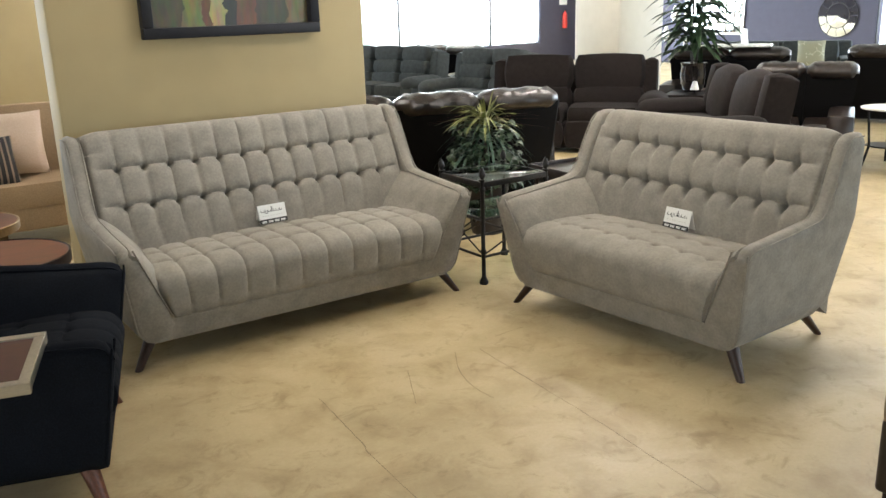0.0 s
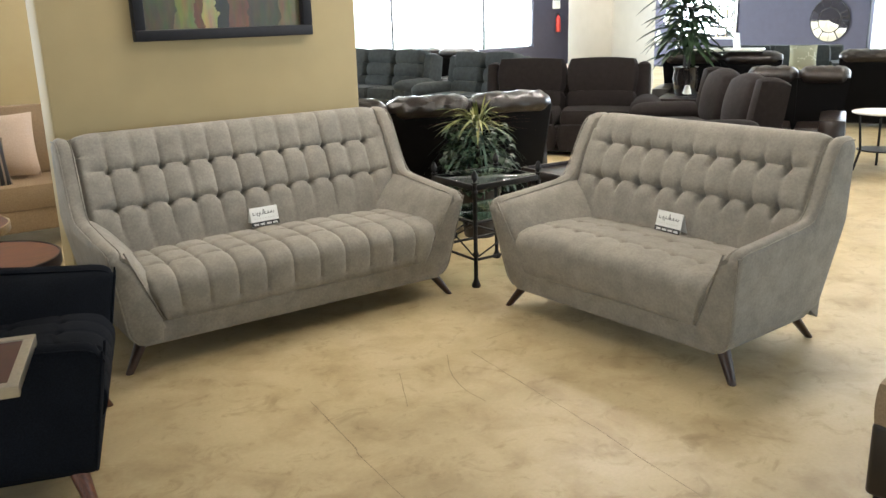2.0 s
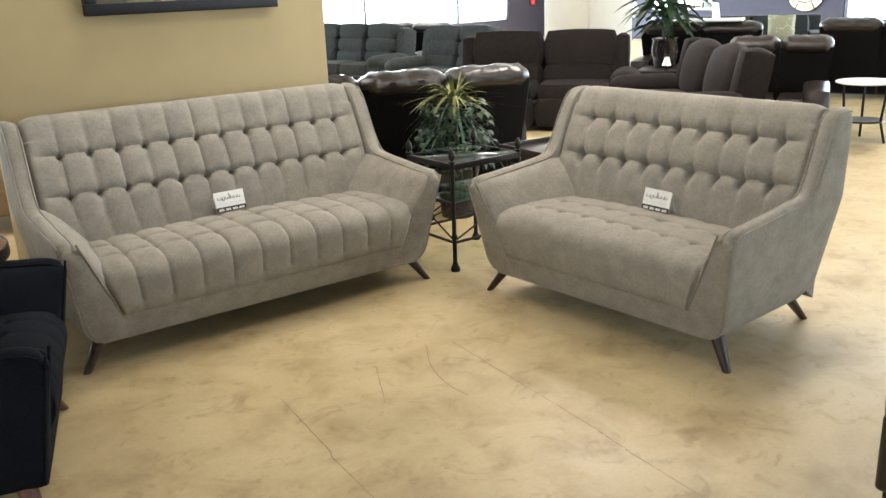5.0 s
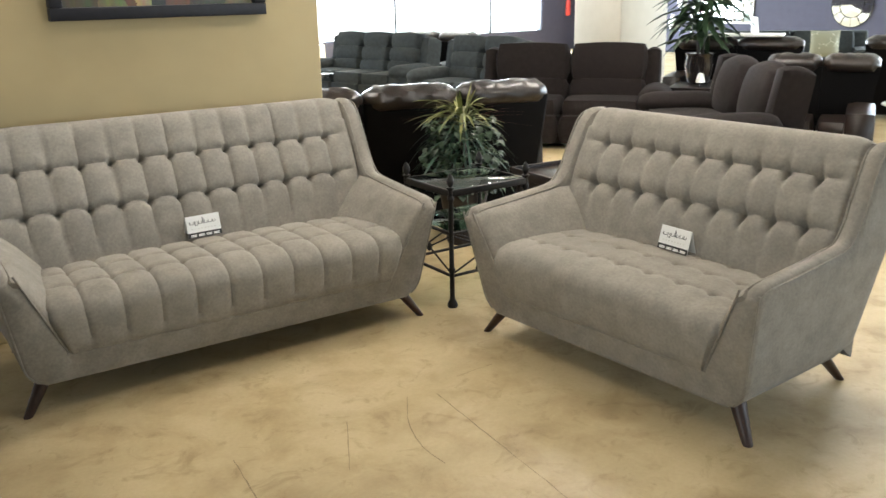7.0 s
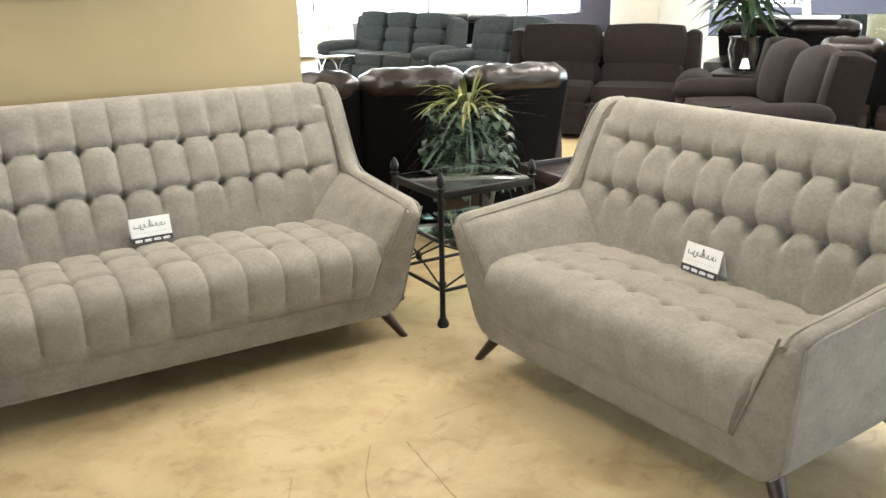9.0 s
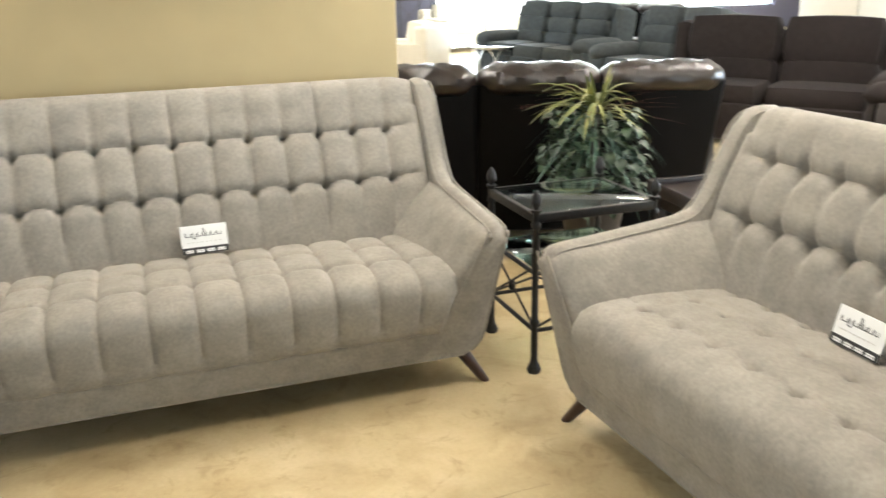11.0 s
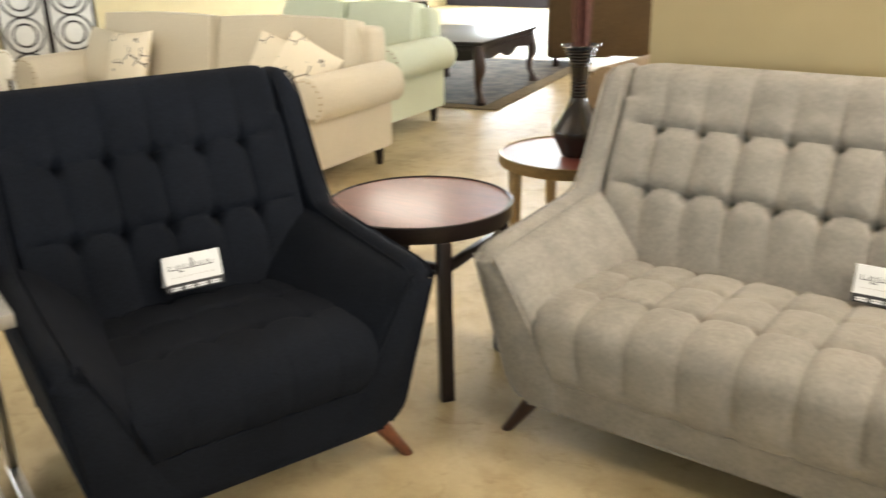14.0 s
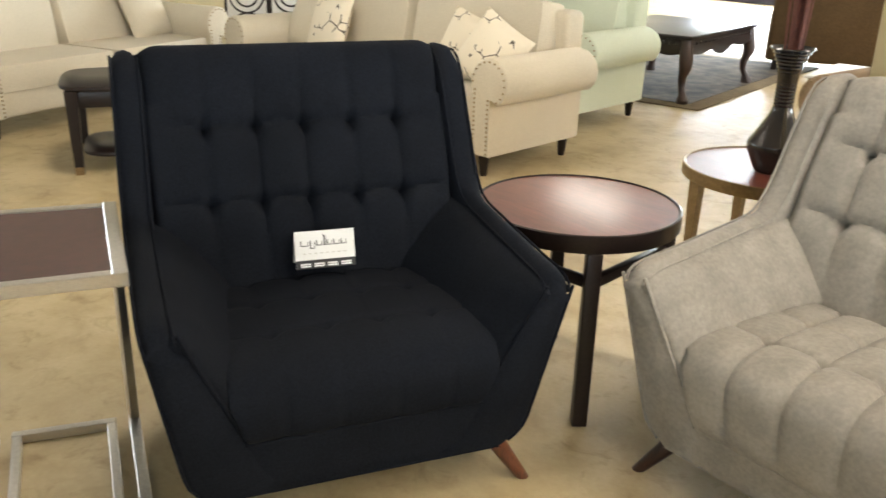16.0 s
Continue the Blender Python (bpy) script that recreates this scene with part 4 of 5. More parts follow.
RT = (-1.515, 0.225)
legs = []
ax = math.atan2(0.03 - RT[1], -1.255 - RT[0])
for k in range(4):
    a = ax + k * math.pi / 2
    b = bmesh.new()
    box(b, -0.024, 0.024, -0.024, 0.024, 0.0, 0.595, 0.004, m=pose(0.312 * math.cos(a), 0.312 * math.sin(a), 0, 0, 0, math.degrees(a)))
    legs.append(b)
for k in range(4):
    a, c = ax + k * math.pi / 2, ax + (k + 1) * math.pi / 2
    b = bmesh.new()
    p, q = Vector((0.312 * math.cos(a), 0.312 * math.sin(a), 0)), Vector((0.312 * math.cos(c), 0.312 * math.sin(c), 0))
    box(b, 0.02, (q - p).length - 0.02, -0.013, 0.013, 0.475, 0.51, 0.003, m=Matrix.Translation(p) @ (q - p).to_track_quat("X", "Z").to_matrix().to_4x4())
    legs.append(b)
disc_table(pose(RT[0], RT[1], 0), "round_side_table", "round side table with reddish top and black legs", 0.338, 0.65, M_TOPRED, M_ESP, legs, 0.055)

# low round table with brass legs
legs = []
for k in range(4):
    a = 0.9 + k * math.pi / 2
    b = bmesh.new()
    loft(b, [[(0.30 * math.cos(a) + q[0] * s, 0.30 * math.sin(a) + q[1] * s, z) for q in ((-1, -1), (1, -1), (1, 1), (-1, 1))] for s, z in ((0.014, 0.0), (0.024, 0.52))])
    legs.append(b)
for k in range(4):
    a, c = 0.9 + k * math.pi / 2, 0.9 + (k + 1) * math.pi / 2
    b = bmesh.new()
    tube(b, [(0.30 * math.cos(a), 0.30 * math.sin(a), 0.16), (0.30 * math.cos(c), 0.30 * math.sin(c), 0.16)], 0.006, 6)
    legs.append(b)
disc_table(pose(-1.57, 1.47, 0), "round_end_table", "round end table with reddish top and brass-finished legs", 0.36, 0.57, M_TOPRED, M_BRONZE, legs, 0.05)


def vase(m):
    root = thing("floor_vase", "glossy black ribbed vase with reddish reeds on the end table", "vase", "", m)
    bm = bmesh.new()
    prof = [(0.075, 0), (0.085, 0.01), (0.118, 0.07), (0.122, 0.095)]
    for k in range(26):
        t = k / 25
        z = 0.10 + 0.31 * t
        r = 0.042 + 0.08 * max(0.0, 1 - t / 0.40) ** 1.3 + 0.034 * max(0.0, (t - 0.72) / 0.28) ** 1.6
        r = min(r, 0.122)
        prof += [(r, z), (r - 0.0035, z + 0.006)]
    prof += [(0.092, 0.425), (0.088, 0.43), (0.05, 0.40), (0.03, 0.2), (0.002, 0.1)]
    lathe(bm, prof, 32)
    part("vase_body", bm, M_GLAZE, root)
    rnd = random.Random(5)
    bm = bmesh.new()
    for k in range(26):
        a = rnd.uniform(0, 6.28)
        s = rnd.uniform(0.1, 1)
        tube(bm, [(0.02 * math.cos(a), 0.02 * math.sin(a), 0.2), (0.05 * s * math.cos(a), 0.05 * s * math.sin(a), 0.6), (0.15 * s * math.cos(a), 0.15 * s * math.sin(a), rnd.uniform(1.0, 1.3))], 0.004, 5)
    tagged(part("reeds", bm, M_REED, root, "bundle of thin reddish reeds"), kind="stuff")


vase(pose(-1.53, 1.42, 0.571) @ Matrix.Diagonal((0.97, 0.97, 1.18, 1)))


# ---- C-shaped metal table ----
def c_table(corners, h):
    """corners: back-left, back-right, front-right, front-left of the top in the plan."""
    root = thing("tray_table", "brushed steel C-shaped table with dark red wooden top", "side table")
    c = [Vector((x, y, h)) for x, y in corners]
    mid = sum(c, Vector()) / 4
    bar = 0.030
    root.location = (mid.x, mid.y, 0)
    c = [p - Vector((mid.x, mid.y, 0)) for p in c]

    def strut(bm, a, b, w=bar):
        d = b - a
        m = Matrix.Translation(a) @ d.to_track_quat("X", "Z").to_matrix().to_4x4()
        box(bm, -w / 2, d.length + w / 2, -w / 2, w / 2, -w / 2, w / 2, 0.002, 1, m)
    for i in range(4):
        bm = bmesh.new()
        strut(bm, c[i], c[(i + 1) % 4], 0.036 if i % 2 else 0.032)
        part("top_frame", bm, M_CHROME, root, smooth=False)
    bm = bmesh.new()
    o = [p * 1.0 for p in c]
    inner = [Vector((p.x * 0.95, p.y * 0.95, 0)) for p in o]
    loft(bm, [[(p.x, p.y, h - 0.004) for p in inner], [(p.x, p.y, h + 0.012) for p in inner]])
    part("tabletop", bm, M_MERLOT, root, "dark red-brown wooden panel", smooth=False)
    f = [Vector((p.x, p.y, bar / 2)) for p in c]
    for i in (0, 1):
        bm = bmesh.new()
        strut(bm, f[i], c[i] - Vector((0, 0, 0.02)), 0.027)
        part("post", bm, M_CHROME, root, smooth=False)
    for a, b in ((1, 2), (0, 3), (2, 3)):
        bm = bmesh.new()
        strut(bm, f[a], f[b], 0.030 if b - a == 1 and a != 1 else 0.033)
        part("base_bar", bm, M_CHROME, root, smooth=False)
    # inner rail of the base, set in from the sides
    e = [f[0].lerp(f[1], 0.17), f[0].lerp(f[1], 0.83), f[3].lerp(f[2], 0.83), f[3].lerp(f[2], 0.17)]
    for a, b in ((0, 3), (1, 2), (0, 1)):
        bm = bmesh.new()
        strut(bm, e[a], e[b], 0.026 if b - a > 1 or a == 1 else 0.029)
        part("base_bar", bm, M_CHROME, root, smooth=False)


c_table([(-2.22, -1.49), (-2.085, -1.11), (-1.575, -1.255), (-1.69, -1.635)], 0.715)


# ---- cream rolled-arm sofas ----
def scroll_sofa(m, L, fabric, label, seats, pillows, group="cream suite", name="rolled_arm_sofa"):
    root = thing(name, label, "sofa", group, m)
    D = 0.92
    for s in (-1, 1):
        bm = bmesh.new()
        # arm: upright with a scroll on the outside
        prof = [(0.0, 0.14), (0.0, 0.52)]
        for k in range(13):
            a = math.pi + 0.15 - (math.pi + 1.1) * k / 12
            prof.append((0.125 + 0.15 * math.cos(a), 0.60 + 0.15 * math.sin(a)))
        prof += [(0.145, 0.51), (0.14, 0.14)]
        rings = []
        for yy, k in ((-0.012, 0.96), (0.0, 1.0), (D * 0.5, 1.0), (D - 0.05, 1.0), (D, 0.96)):
            rings.append([(s * (L / 2 - 0.16 + 0.09 + (x - 0.09) * k), yy, 0.35 + (z - 0.35) * k) for x, z in prof])
        loft(bm, rings)
        arm = part("arm", bm, fabric, root, "rolled arm")
        # nail heads round the scroll
        bm = bmesh.new()
        path = [(0.016, 0.16 + 0.028 * k) for k in range(15)]
        for k in range(14):
            a = math.pi - (math.pi + 1.0) * k / 13
            path.append((0.125 + 0.128 * math.cos(a), 0.60 + 0.128 * math.sin(a)))
        path += [(0.125, 0.16 + 0.028 * k) for k in range(13)]
        for x, z in path:
            t = bmesh.new()
            bmesh.ops.create_icosphere(t, subdivisions=1, radius=0.0075)
            bmesh.ops.translate(t, vec=(s * (L / 2 - 0.16 + x), -0.014, z), verts=t.verts)
            merge(bm, t)
        tagged(part("nail_trim", bm, M_BRONZE, arm, "row of brass nail heads"), kind="stuff")
        for yy in (0.05, D - 0.06):
            bm = bmesh.new()
            lathe(bm, [(0.02, 0), (0.024, 0.01), (0.034, 0.10), (0.036, 0.145)], 14, s * (L / 2 - 0.10), yy)
            part("foot", bm, M_ESP, root, "dark turned foot")
    bm = bmesh.new()
    box(bm, -L / 2 + 0.14, L / 2 - 0.14, 0.03, D - 0.03, 0.135, 0.32, 0.02, 3)
    part("front_rail", bm, fabric, root)
    w = (L - 0.30) / seats
    for k in range(seats):
        cx = -L / 2 + 0.15 + w * (k + 0.5)
        bm = bmesh.new()
        pillow(bm, w - 0.006, 0.72, 0.19, cx=cx, cy=0.36, cz=0.405, round_=0.16)
        part("seat_cushion", bm, fabric, root)
        bm = bmesh.new()
        pillow(bm, w - 0.004, 0.26, 0.62, m=pose(cx, 0.76, 0.74, -10, 0, 0), round_=0.28)
        part("back_cushion", bm, fabric, root)
    bm = bmesh.new()
    box(bm, -L / 2 + 0.05, L / 2 - 0.05, D - 0.14, D + 0.04, 0.14, 0.98, 0.05, 4)
    part("back_panel", bm, fabric, root)
    for k, (x, y, tilt, spin, pm) in enumerate(pillows):
        cushion(m @ pose(x, y, 0.50 + 0.20, -16 - tilt, spin, 0), 0.46, pm)
    return root


def print_fabric(name, base, ink):
    m_ = bpy.data.materials.new(name)
    m_.use_nodes = True
    n, l = m_.node_tree.nodes, m_.node_tree.links
    co = n.new("ShaderNodeTexCoord")
    v = n.new("ShaderNodeTexVoronoi")
    v.feature, v.inputs["Scale"].default_value = "DISTANCE_TO_EDGE", 9
    l.new(co.outputs["Object"], v.inputs["Vector"])
    ns = n.new("ShaderNodeTexNoise")
    ns.inputs["Scale"].default_value = 7
    l.new(co.outputs["Object"], ns.inputs["Vector"])
    a = n.new("ShaderNodeMath")
    a.operation, a.inputs[1].default_value = "LESS_THAN", 0.035
    l.new(v.outputs["Distance"], a.inputs[0])
    b = n.new("ShaderNodeMath")
    b.operation, b.inputs[1].default_value = "GREATER_THAN", 0.54
    l.new(ns.outputs["Fac"], b.inputs[0])
    c = n.new("ShaderNodeMath")
    c.operation = "MULTIPLY"
    l.new(a.outputs[0], c.inputs[0])
    l.new(b.outputs[0], c.inputs[1])
    mx = n.new("ShaderNodeMix")
    mx.data_type = "RGBA"
    mx.inputs[6].default_value, mx.inputs[7].default_value = (*base, 1), (*ink, 1)
    l.new(c.outputs[0], mx.inputs[0])
    l.new(mx.outputs[2], n["Principled BSDF"].inputs["Base Color"])
    n["Principled BSDF"].inputs["Roughness"].default_value = 0.9
    return m_


M_PRINT = print_fabric("butterfly_print", (0.74, 0.66, 0.52), (0.10, 0.08, 0.06))
M_PRINTG = print_fabric("olive_print", (0.30, 0.30, 0.22), (0.55, 0.53, 0.42))


def cushion(m, size, material, label="cream throw cushion with dark printed sketches", name="throw_cushion"):
    bm = bmesh.new()
    n = 14
    for side in (-1, 1):
        rows = []
        for i in range(n + 1):
            row = []
            for j in range(n + 1):
                u, v = 2 * i / n - 1, 2 * j / n - 1
                t = 0.085 * ((1 - u * u) * (1 - v * v)) ** 0.45
                row.append((u * size / 2 * (1 - 0.06 * (1 - v * v) * abs(u)), side * t, v * size / 2 * (1 - 0.06 * (1 - u * u) * abs(v))))
            rows.append(row)
        sheet(bm, rows)
    bmesh.ops.remove_doubles(bm, verts=bm.verts, dist=0.0005)
    return solo(name, bm, material, label, "cushion", m, group="throw cushions")


scroll_sofa(pose(-4.95, 1.47, 0, 0, 0, 7), 2.85, M_CREAM, "cream linen rolled-arm sofa with nail-head trim and printed cushions", 2,
            [(-1.08, 0.52, 4, 6, M_CREAM), (-0.74, 0.46, 6, -4, M_PRINT), (0.72, 0.50, 5, 14, M_PRINT), (1.02, 0.42, 8, 26, M_PRINT)])
scroll_sofa(pose(-6.6, 0.43, 0, 0, 0, 114), 2.4, M_CREAM, "cream linen rolled-arm loveseat with nail-head trim", 2,
            [(-0.88, 0.46, 6, 22, M_PRINT), (0.80, 0.50, 5, -6, M_CREAM)], name="rolled_arm_loveseat")
scroll_sofa(pose(-5.02, 2.98, 0, 0, 0, 8), 1.75, M_MINT, "pale green rolled-arm loveseat behind the cream sofa", 2, [], name="rolled_arm_loveseat")


# ---- dark coffee table with curved corners ----
def coffee_table(m, w, d, h):
    root = thing("coffee_table", "dark espresso coffee table with lower shelf and brass-tipped feet", "coffee table", "", m)
    for z, t, k, nm in ((h - 0.03, 0.03, 1.0, "tabletop"), (0.10, 0.025, 0.84, "shelf")):
        bm = bmesh.new()
        ring = []
        for i in range(48):
            a = 2 * math.pi * i / 48
            ca, sa = math.cos(a), math.sin(a)
            ring.append((w / 2 * k * math.copysign(abs(ca) ** 0.35, ca), d / 2 * k * math.copysign(abs(sa) ** 0.45, sa)))
        loft(bm, [[(x * 0.985, y * 0.985, z) for x, y in ring], [(x, y, z + 0.006) for x, y in ring], [(x, y, z + t - 0.006) for x, y in ring], [(x * 0.985, y * 0.985, z + t) for x, y in ring]])
        part(nm, bm, M_ESP, root)
    for y in (-1, 1):
        bm = bmesh.new()
        box(bm, -w / 2 * 0.86, w / 2 * 0.86, y * d / 2 * 0.84 - 0.012, y * d / 2 * 0.84 + 0.012, h - 0.13, h - 0.03, 0.004)
        part("apron", bm, M_ESP, root)
    for x in (-1, 1):
        bm = bmesh.new()
        box(bm, x * w / 2 * 0.88 - 0.012, x * w / 2 * 0.88 + 0.012, -d / 2 * 0.8, d / 2 * 0.8, h - 0.13, h - 0.03, 0.004)
        part("apron", bm, M_ESP, root)
        for y in (-1, 1):
            bm = bmesh.new()
            px, py = x * w / 2 * 0.87, y * d / 2 * 0.82
            loft(bm, [[(px + q[0] * s, py + q[1] * s, z) for q in ((-1, -1), (1, -1), (1, 1), (-1, 1))] for s, z in ((0.026, 0.05), (0.036, h - 0.03))])
            leg = part("leg", bm, M_ESP, root)
            bm = bmesh.new()
            loft(bm, [[(px + q[0] * s, py + q[1] * s, z) for q in ((-1, -1), (1, -1), (1, 1), (-1, 1))] for s, z in ((0.026, 0.0), (0.028, 0.05))])
            part("foot_cap", bm, M_BRONZE, leg, "brass foot cap")


coffee_table(pose(-5.13, 0.21, 0, 0, 0, 70), 1.2, 0.75, 0.54)


# ---- further showroom pieces ----
def block_sofa(m, L, fabric, label, high=0.86, name="sofa", arms=True, legs=M_ESP, seats=2):
    """Plain upholstered sofa: box arms, loose cushions, short block feet; its front is at y 0."""
    root = thing(name, label, "sofa", "", m)
    bm = bmesh.new()
    box(bm, -L / 2, L / 2, 0.02, 0.88, 0.12, 0.32, 0.03, 3)
    part("base", bm, fabric, root)
    bm = bmesh.new()
    box(bm, -L / 2, L / 2, 0.74, 0.94, 0.12, high, 0.045, 4)
    part("back_panel", bm, fabric, root)
    w = (L - 0.4) / seats
    for k in range(seats):
        cx = -L / 2 + 0.2 + w * (k + 0.5)
        bm = bmesh.new()
        pillow(bm, w - 0.01, 0.72, 0.18, cx=cx, cy=0.37, cz=0.40, round_=0.2)
        part("seat_cushion", bm, fabric, root)
        bm = bmesh.new()
        pillow(bm, w - 0.01, 0.22, 0.46, m=pose(cx, 0.66, 0.68, -10, 0, 0), round_=0.3)
        part("back_cushion", bm, fabric, root)
    for s in (-1, 1):
        if arms:
            bm = bmesh.new()
            pillow(bm, 0.24, 0.92, 0.52, cx=s * (L / 2 - 0.10), cy=0.45, cz=0.38, round_=0.2)
            part("arm", bm, fabric, root)
        for y in (0.08, 0.86):
            bm = bmesh.new()
            box(bm, s * (L / 2 - 0.1) - 0.03, s * (L / 2 - 0.1) + 0.03, y - 0.03, y + 0.03, 0, 0.125, 0.004)
            part("foot", bm, legs, root)
    return root


def four_leg_table(m, w, d, h, top, frame_, label, name="low_table", shelf=None, thick=0.03, leg=0.03):
    root = thing(name, label, "table", "", m)
    bm = bmesh.new()
    box(bm, -w / 2, w / 2, -d / 2, d / 2, h - thick, h, 0.005)
    part("tabletop", bm, top, root)
    for s in (-1, 1):
        bm = bmesh.new()
        box(bm, -w / 2 + leg, w / 2 - leg, s * (d / 2 - leg) - 0.012, s * (d / 2 - leg) + 0.012, h - thick - 0.07, h - thick - 0.001, 0.003)
        part("apron", bm, frame_, root)
        bm = bmesh.new()
        box(bm, s * (w / 2 - leg) - 0.012, s * (w / 2 - leg) + 0.012, -d / 2 + leg, d / 2 - leg, h - thick - 0.07, h - thick - 0.001, 0.003)
        part("apron", bm, frame_, root)
        for t in (-1, 1):
            bm = bmesh.new()
            box(bm, s * (w / 2 - leg) - leg / 2, s * (w / 2 - leg) + leg / 2, t * (d / 2 - leg) - leg / 2, t * (d / 2 - leg) + leg / 2, 0, h - thick, 0.003)
            part("leg", bm, frame_, root)
    if shelf:
        bm = bmesh.new()
        box(bm, -w / 2 + leg, w / 2 - leg, -d / 2 + leg, d / 2 - leg, shelf, shelf + 0.02, 0.003)
        part("shelf", bm, frame_, root)
    return root


# tan sofa behind the display wall, facing south
TANSOFA = pose(-1.18, 2.95, 0, 0, 0, 0)
scroll_sofa(TANSOFA, 2.05, M_TAN, "tan fabric rolled-arm sofa with pale cushions behind the display wall", 2, [], group="", name="tan_sofa")
cushion(TANSOFA @ pose(-0.28, 0.50, 0.76, -18, 0, 4), 0.50, M_PINK, "pale blush satin throw cushion on the tan sofa")
cushion(TANSOFA @ pose(0.26, 0.48, 0.76, -18, 0, -6), 0.52, M_PINK, "pale blush satin throw cushion on the tan sofa")


def stripe_material():
    m = bpy.data.materials.new("striped_fabric")
    m.use_nodes = True
    n, l = m.node_tree.nodes, m.node_tree.links
    co = n.new("ShaderNodeTexCoord")
    w = n.new("ShaderNodeTexWave")
    w.inputs["Scale"].default_value, w.inputs["Distortion"].default_value = 7.0, 0.15
    l.new(co.outputs["Object"], w.inputs["Vector"])
    r = n.new("ShaderNodeValToRGB")
    r.color_ramp.interpolation = "CONSTANT"
    e = r.color_ramp.elements
    e[0].color, e[1].position, e[1].color = (0.012, 0.011, 0.012, 1), 0.72, (0.16, 0.12, 0.09, 1)
    l.new(w.outputs["Fac"], r.inputs[0])
    l.new(r.outputs[0], n["Principled BSDF"].inputs["Base Color"])
    n["Principled BSDF"].inputs["Roughness"].default_value = 0.85
    return m


cushion(TANSOFA @ pose(0.05, 0.27, 0.66, -30, 0, 0), 0.42, stripe_material(), "black throw cushion with narrow brown stripes on the tan sofa")

# yellow display wall further back, and branches before it
bm = bmesh.new()
box(bm, -1.7, 1.6, 7.2, 7.45, 0, ZC, 0.012, 2)
solo("wall_display_far", bm, M_WALL, "yellow painted display wall", "wall", kind="structure")


def branches(m):
    rnd = random.Random(21)
    root = thing("branch_vase", "tall dark vase with bare curly branches", "vase", "", m)
    bm = bmesh.new()
    lathe(bm, [(0.09, 0), (0.12, 0.1), (0.13, 0.3), (0.08, 0.6), (0.06, 0.72), (0.08, 0.78), (0.05, 0.76), (0.02, 0.4)], 20)
    part("vase_body", bm, M_GLAZE, root)
    bm = bmesh.new()
    for k in range(14):
        a = rnd.uniform(0, 6.28)
        p = Vector((0, 0, 0.7))
        d = Vector((0.35 * math.cos(a), 0.35 * math.sin(a), 1)).normalized()
        pts = [p.copy()]
        for j in range(9):
            d = (d + Vector((rnd.uniform(-.5, .5), rnd.uniform(-.5, .5), rnd.uniform(-.15, .3)))).normalized()
            p = p + d * 0.11
            pts.append(p.copy())
        tube(bm, pts, 0.006, 5, r2=0.0015)
        for q in (4, 6, 7):
            e = (d + Vector((rnd.uniform(-1, 1), rnd.uniform(-1, 1), 0.3))).normalized()
            tube(bm, [pts[q], pts[q] + e * 0.10, pts[q] + e * 0.17 + Vector((0, 0, 0.04))], 0.003, 4, r2=0.001)
    tagged(part("branch_bundle", bm, M_REED, root), kind="stuff")


branches(pose(-0.95, 6.3, 0))

# table with pale stone top behind the round tables, brown sofa seen from behind
four_leg_table(pose(-2.75, 4.85, 0, 0, 0, 12), 0.85, 0.85, 0.50, M_WHITE, M_ESP, "square low table with white top and black frame", thick=0.02, leg=0.05)
block_sofa(pose(-4.6, 8.65, 0, 0, 0, 210), 2.4, M_BROWNPANEL, "brown suede sofa seen from behind on dark feet", high=1.0)


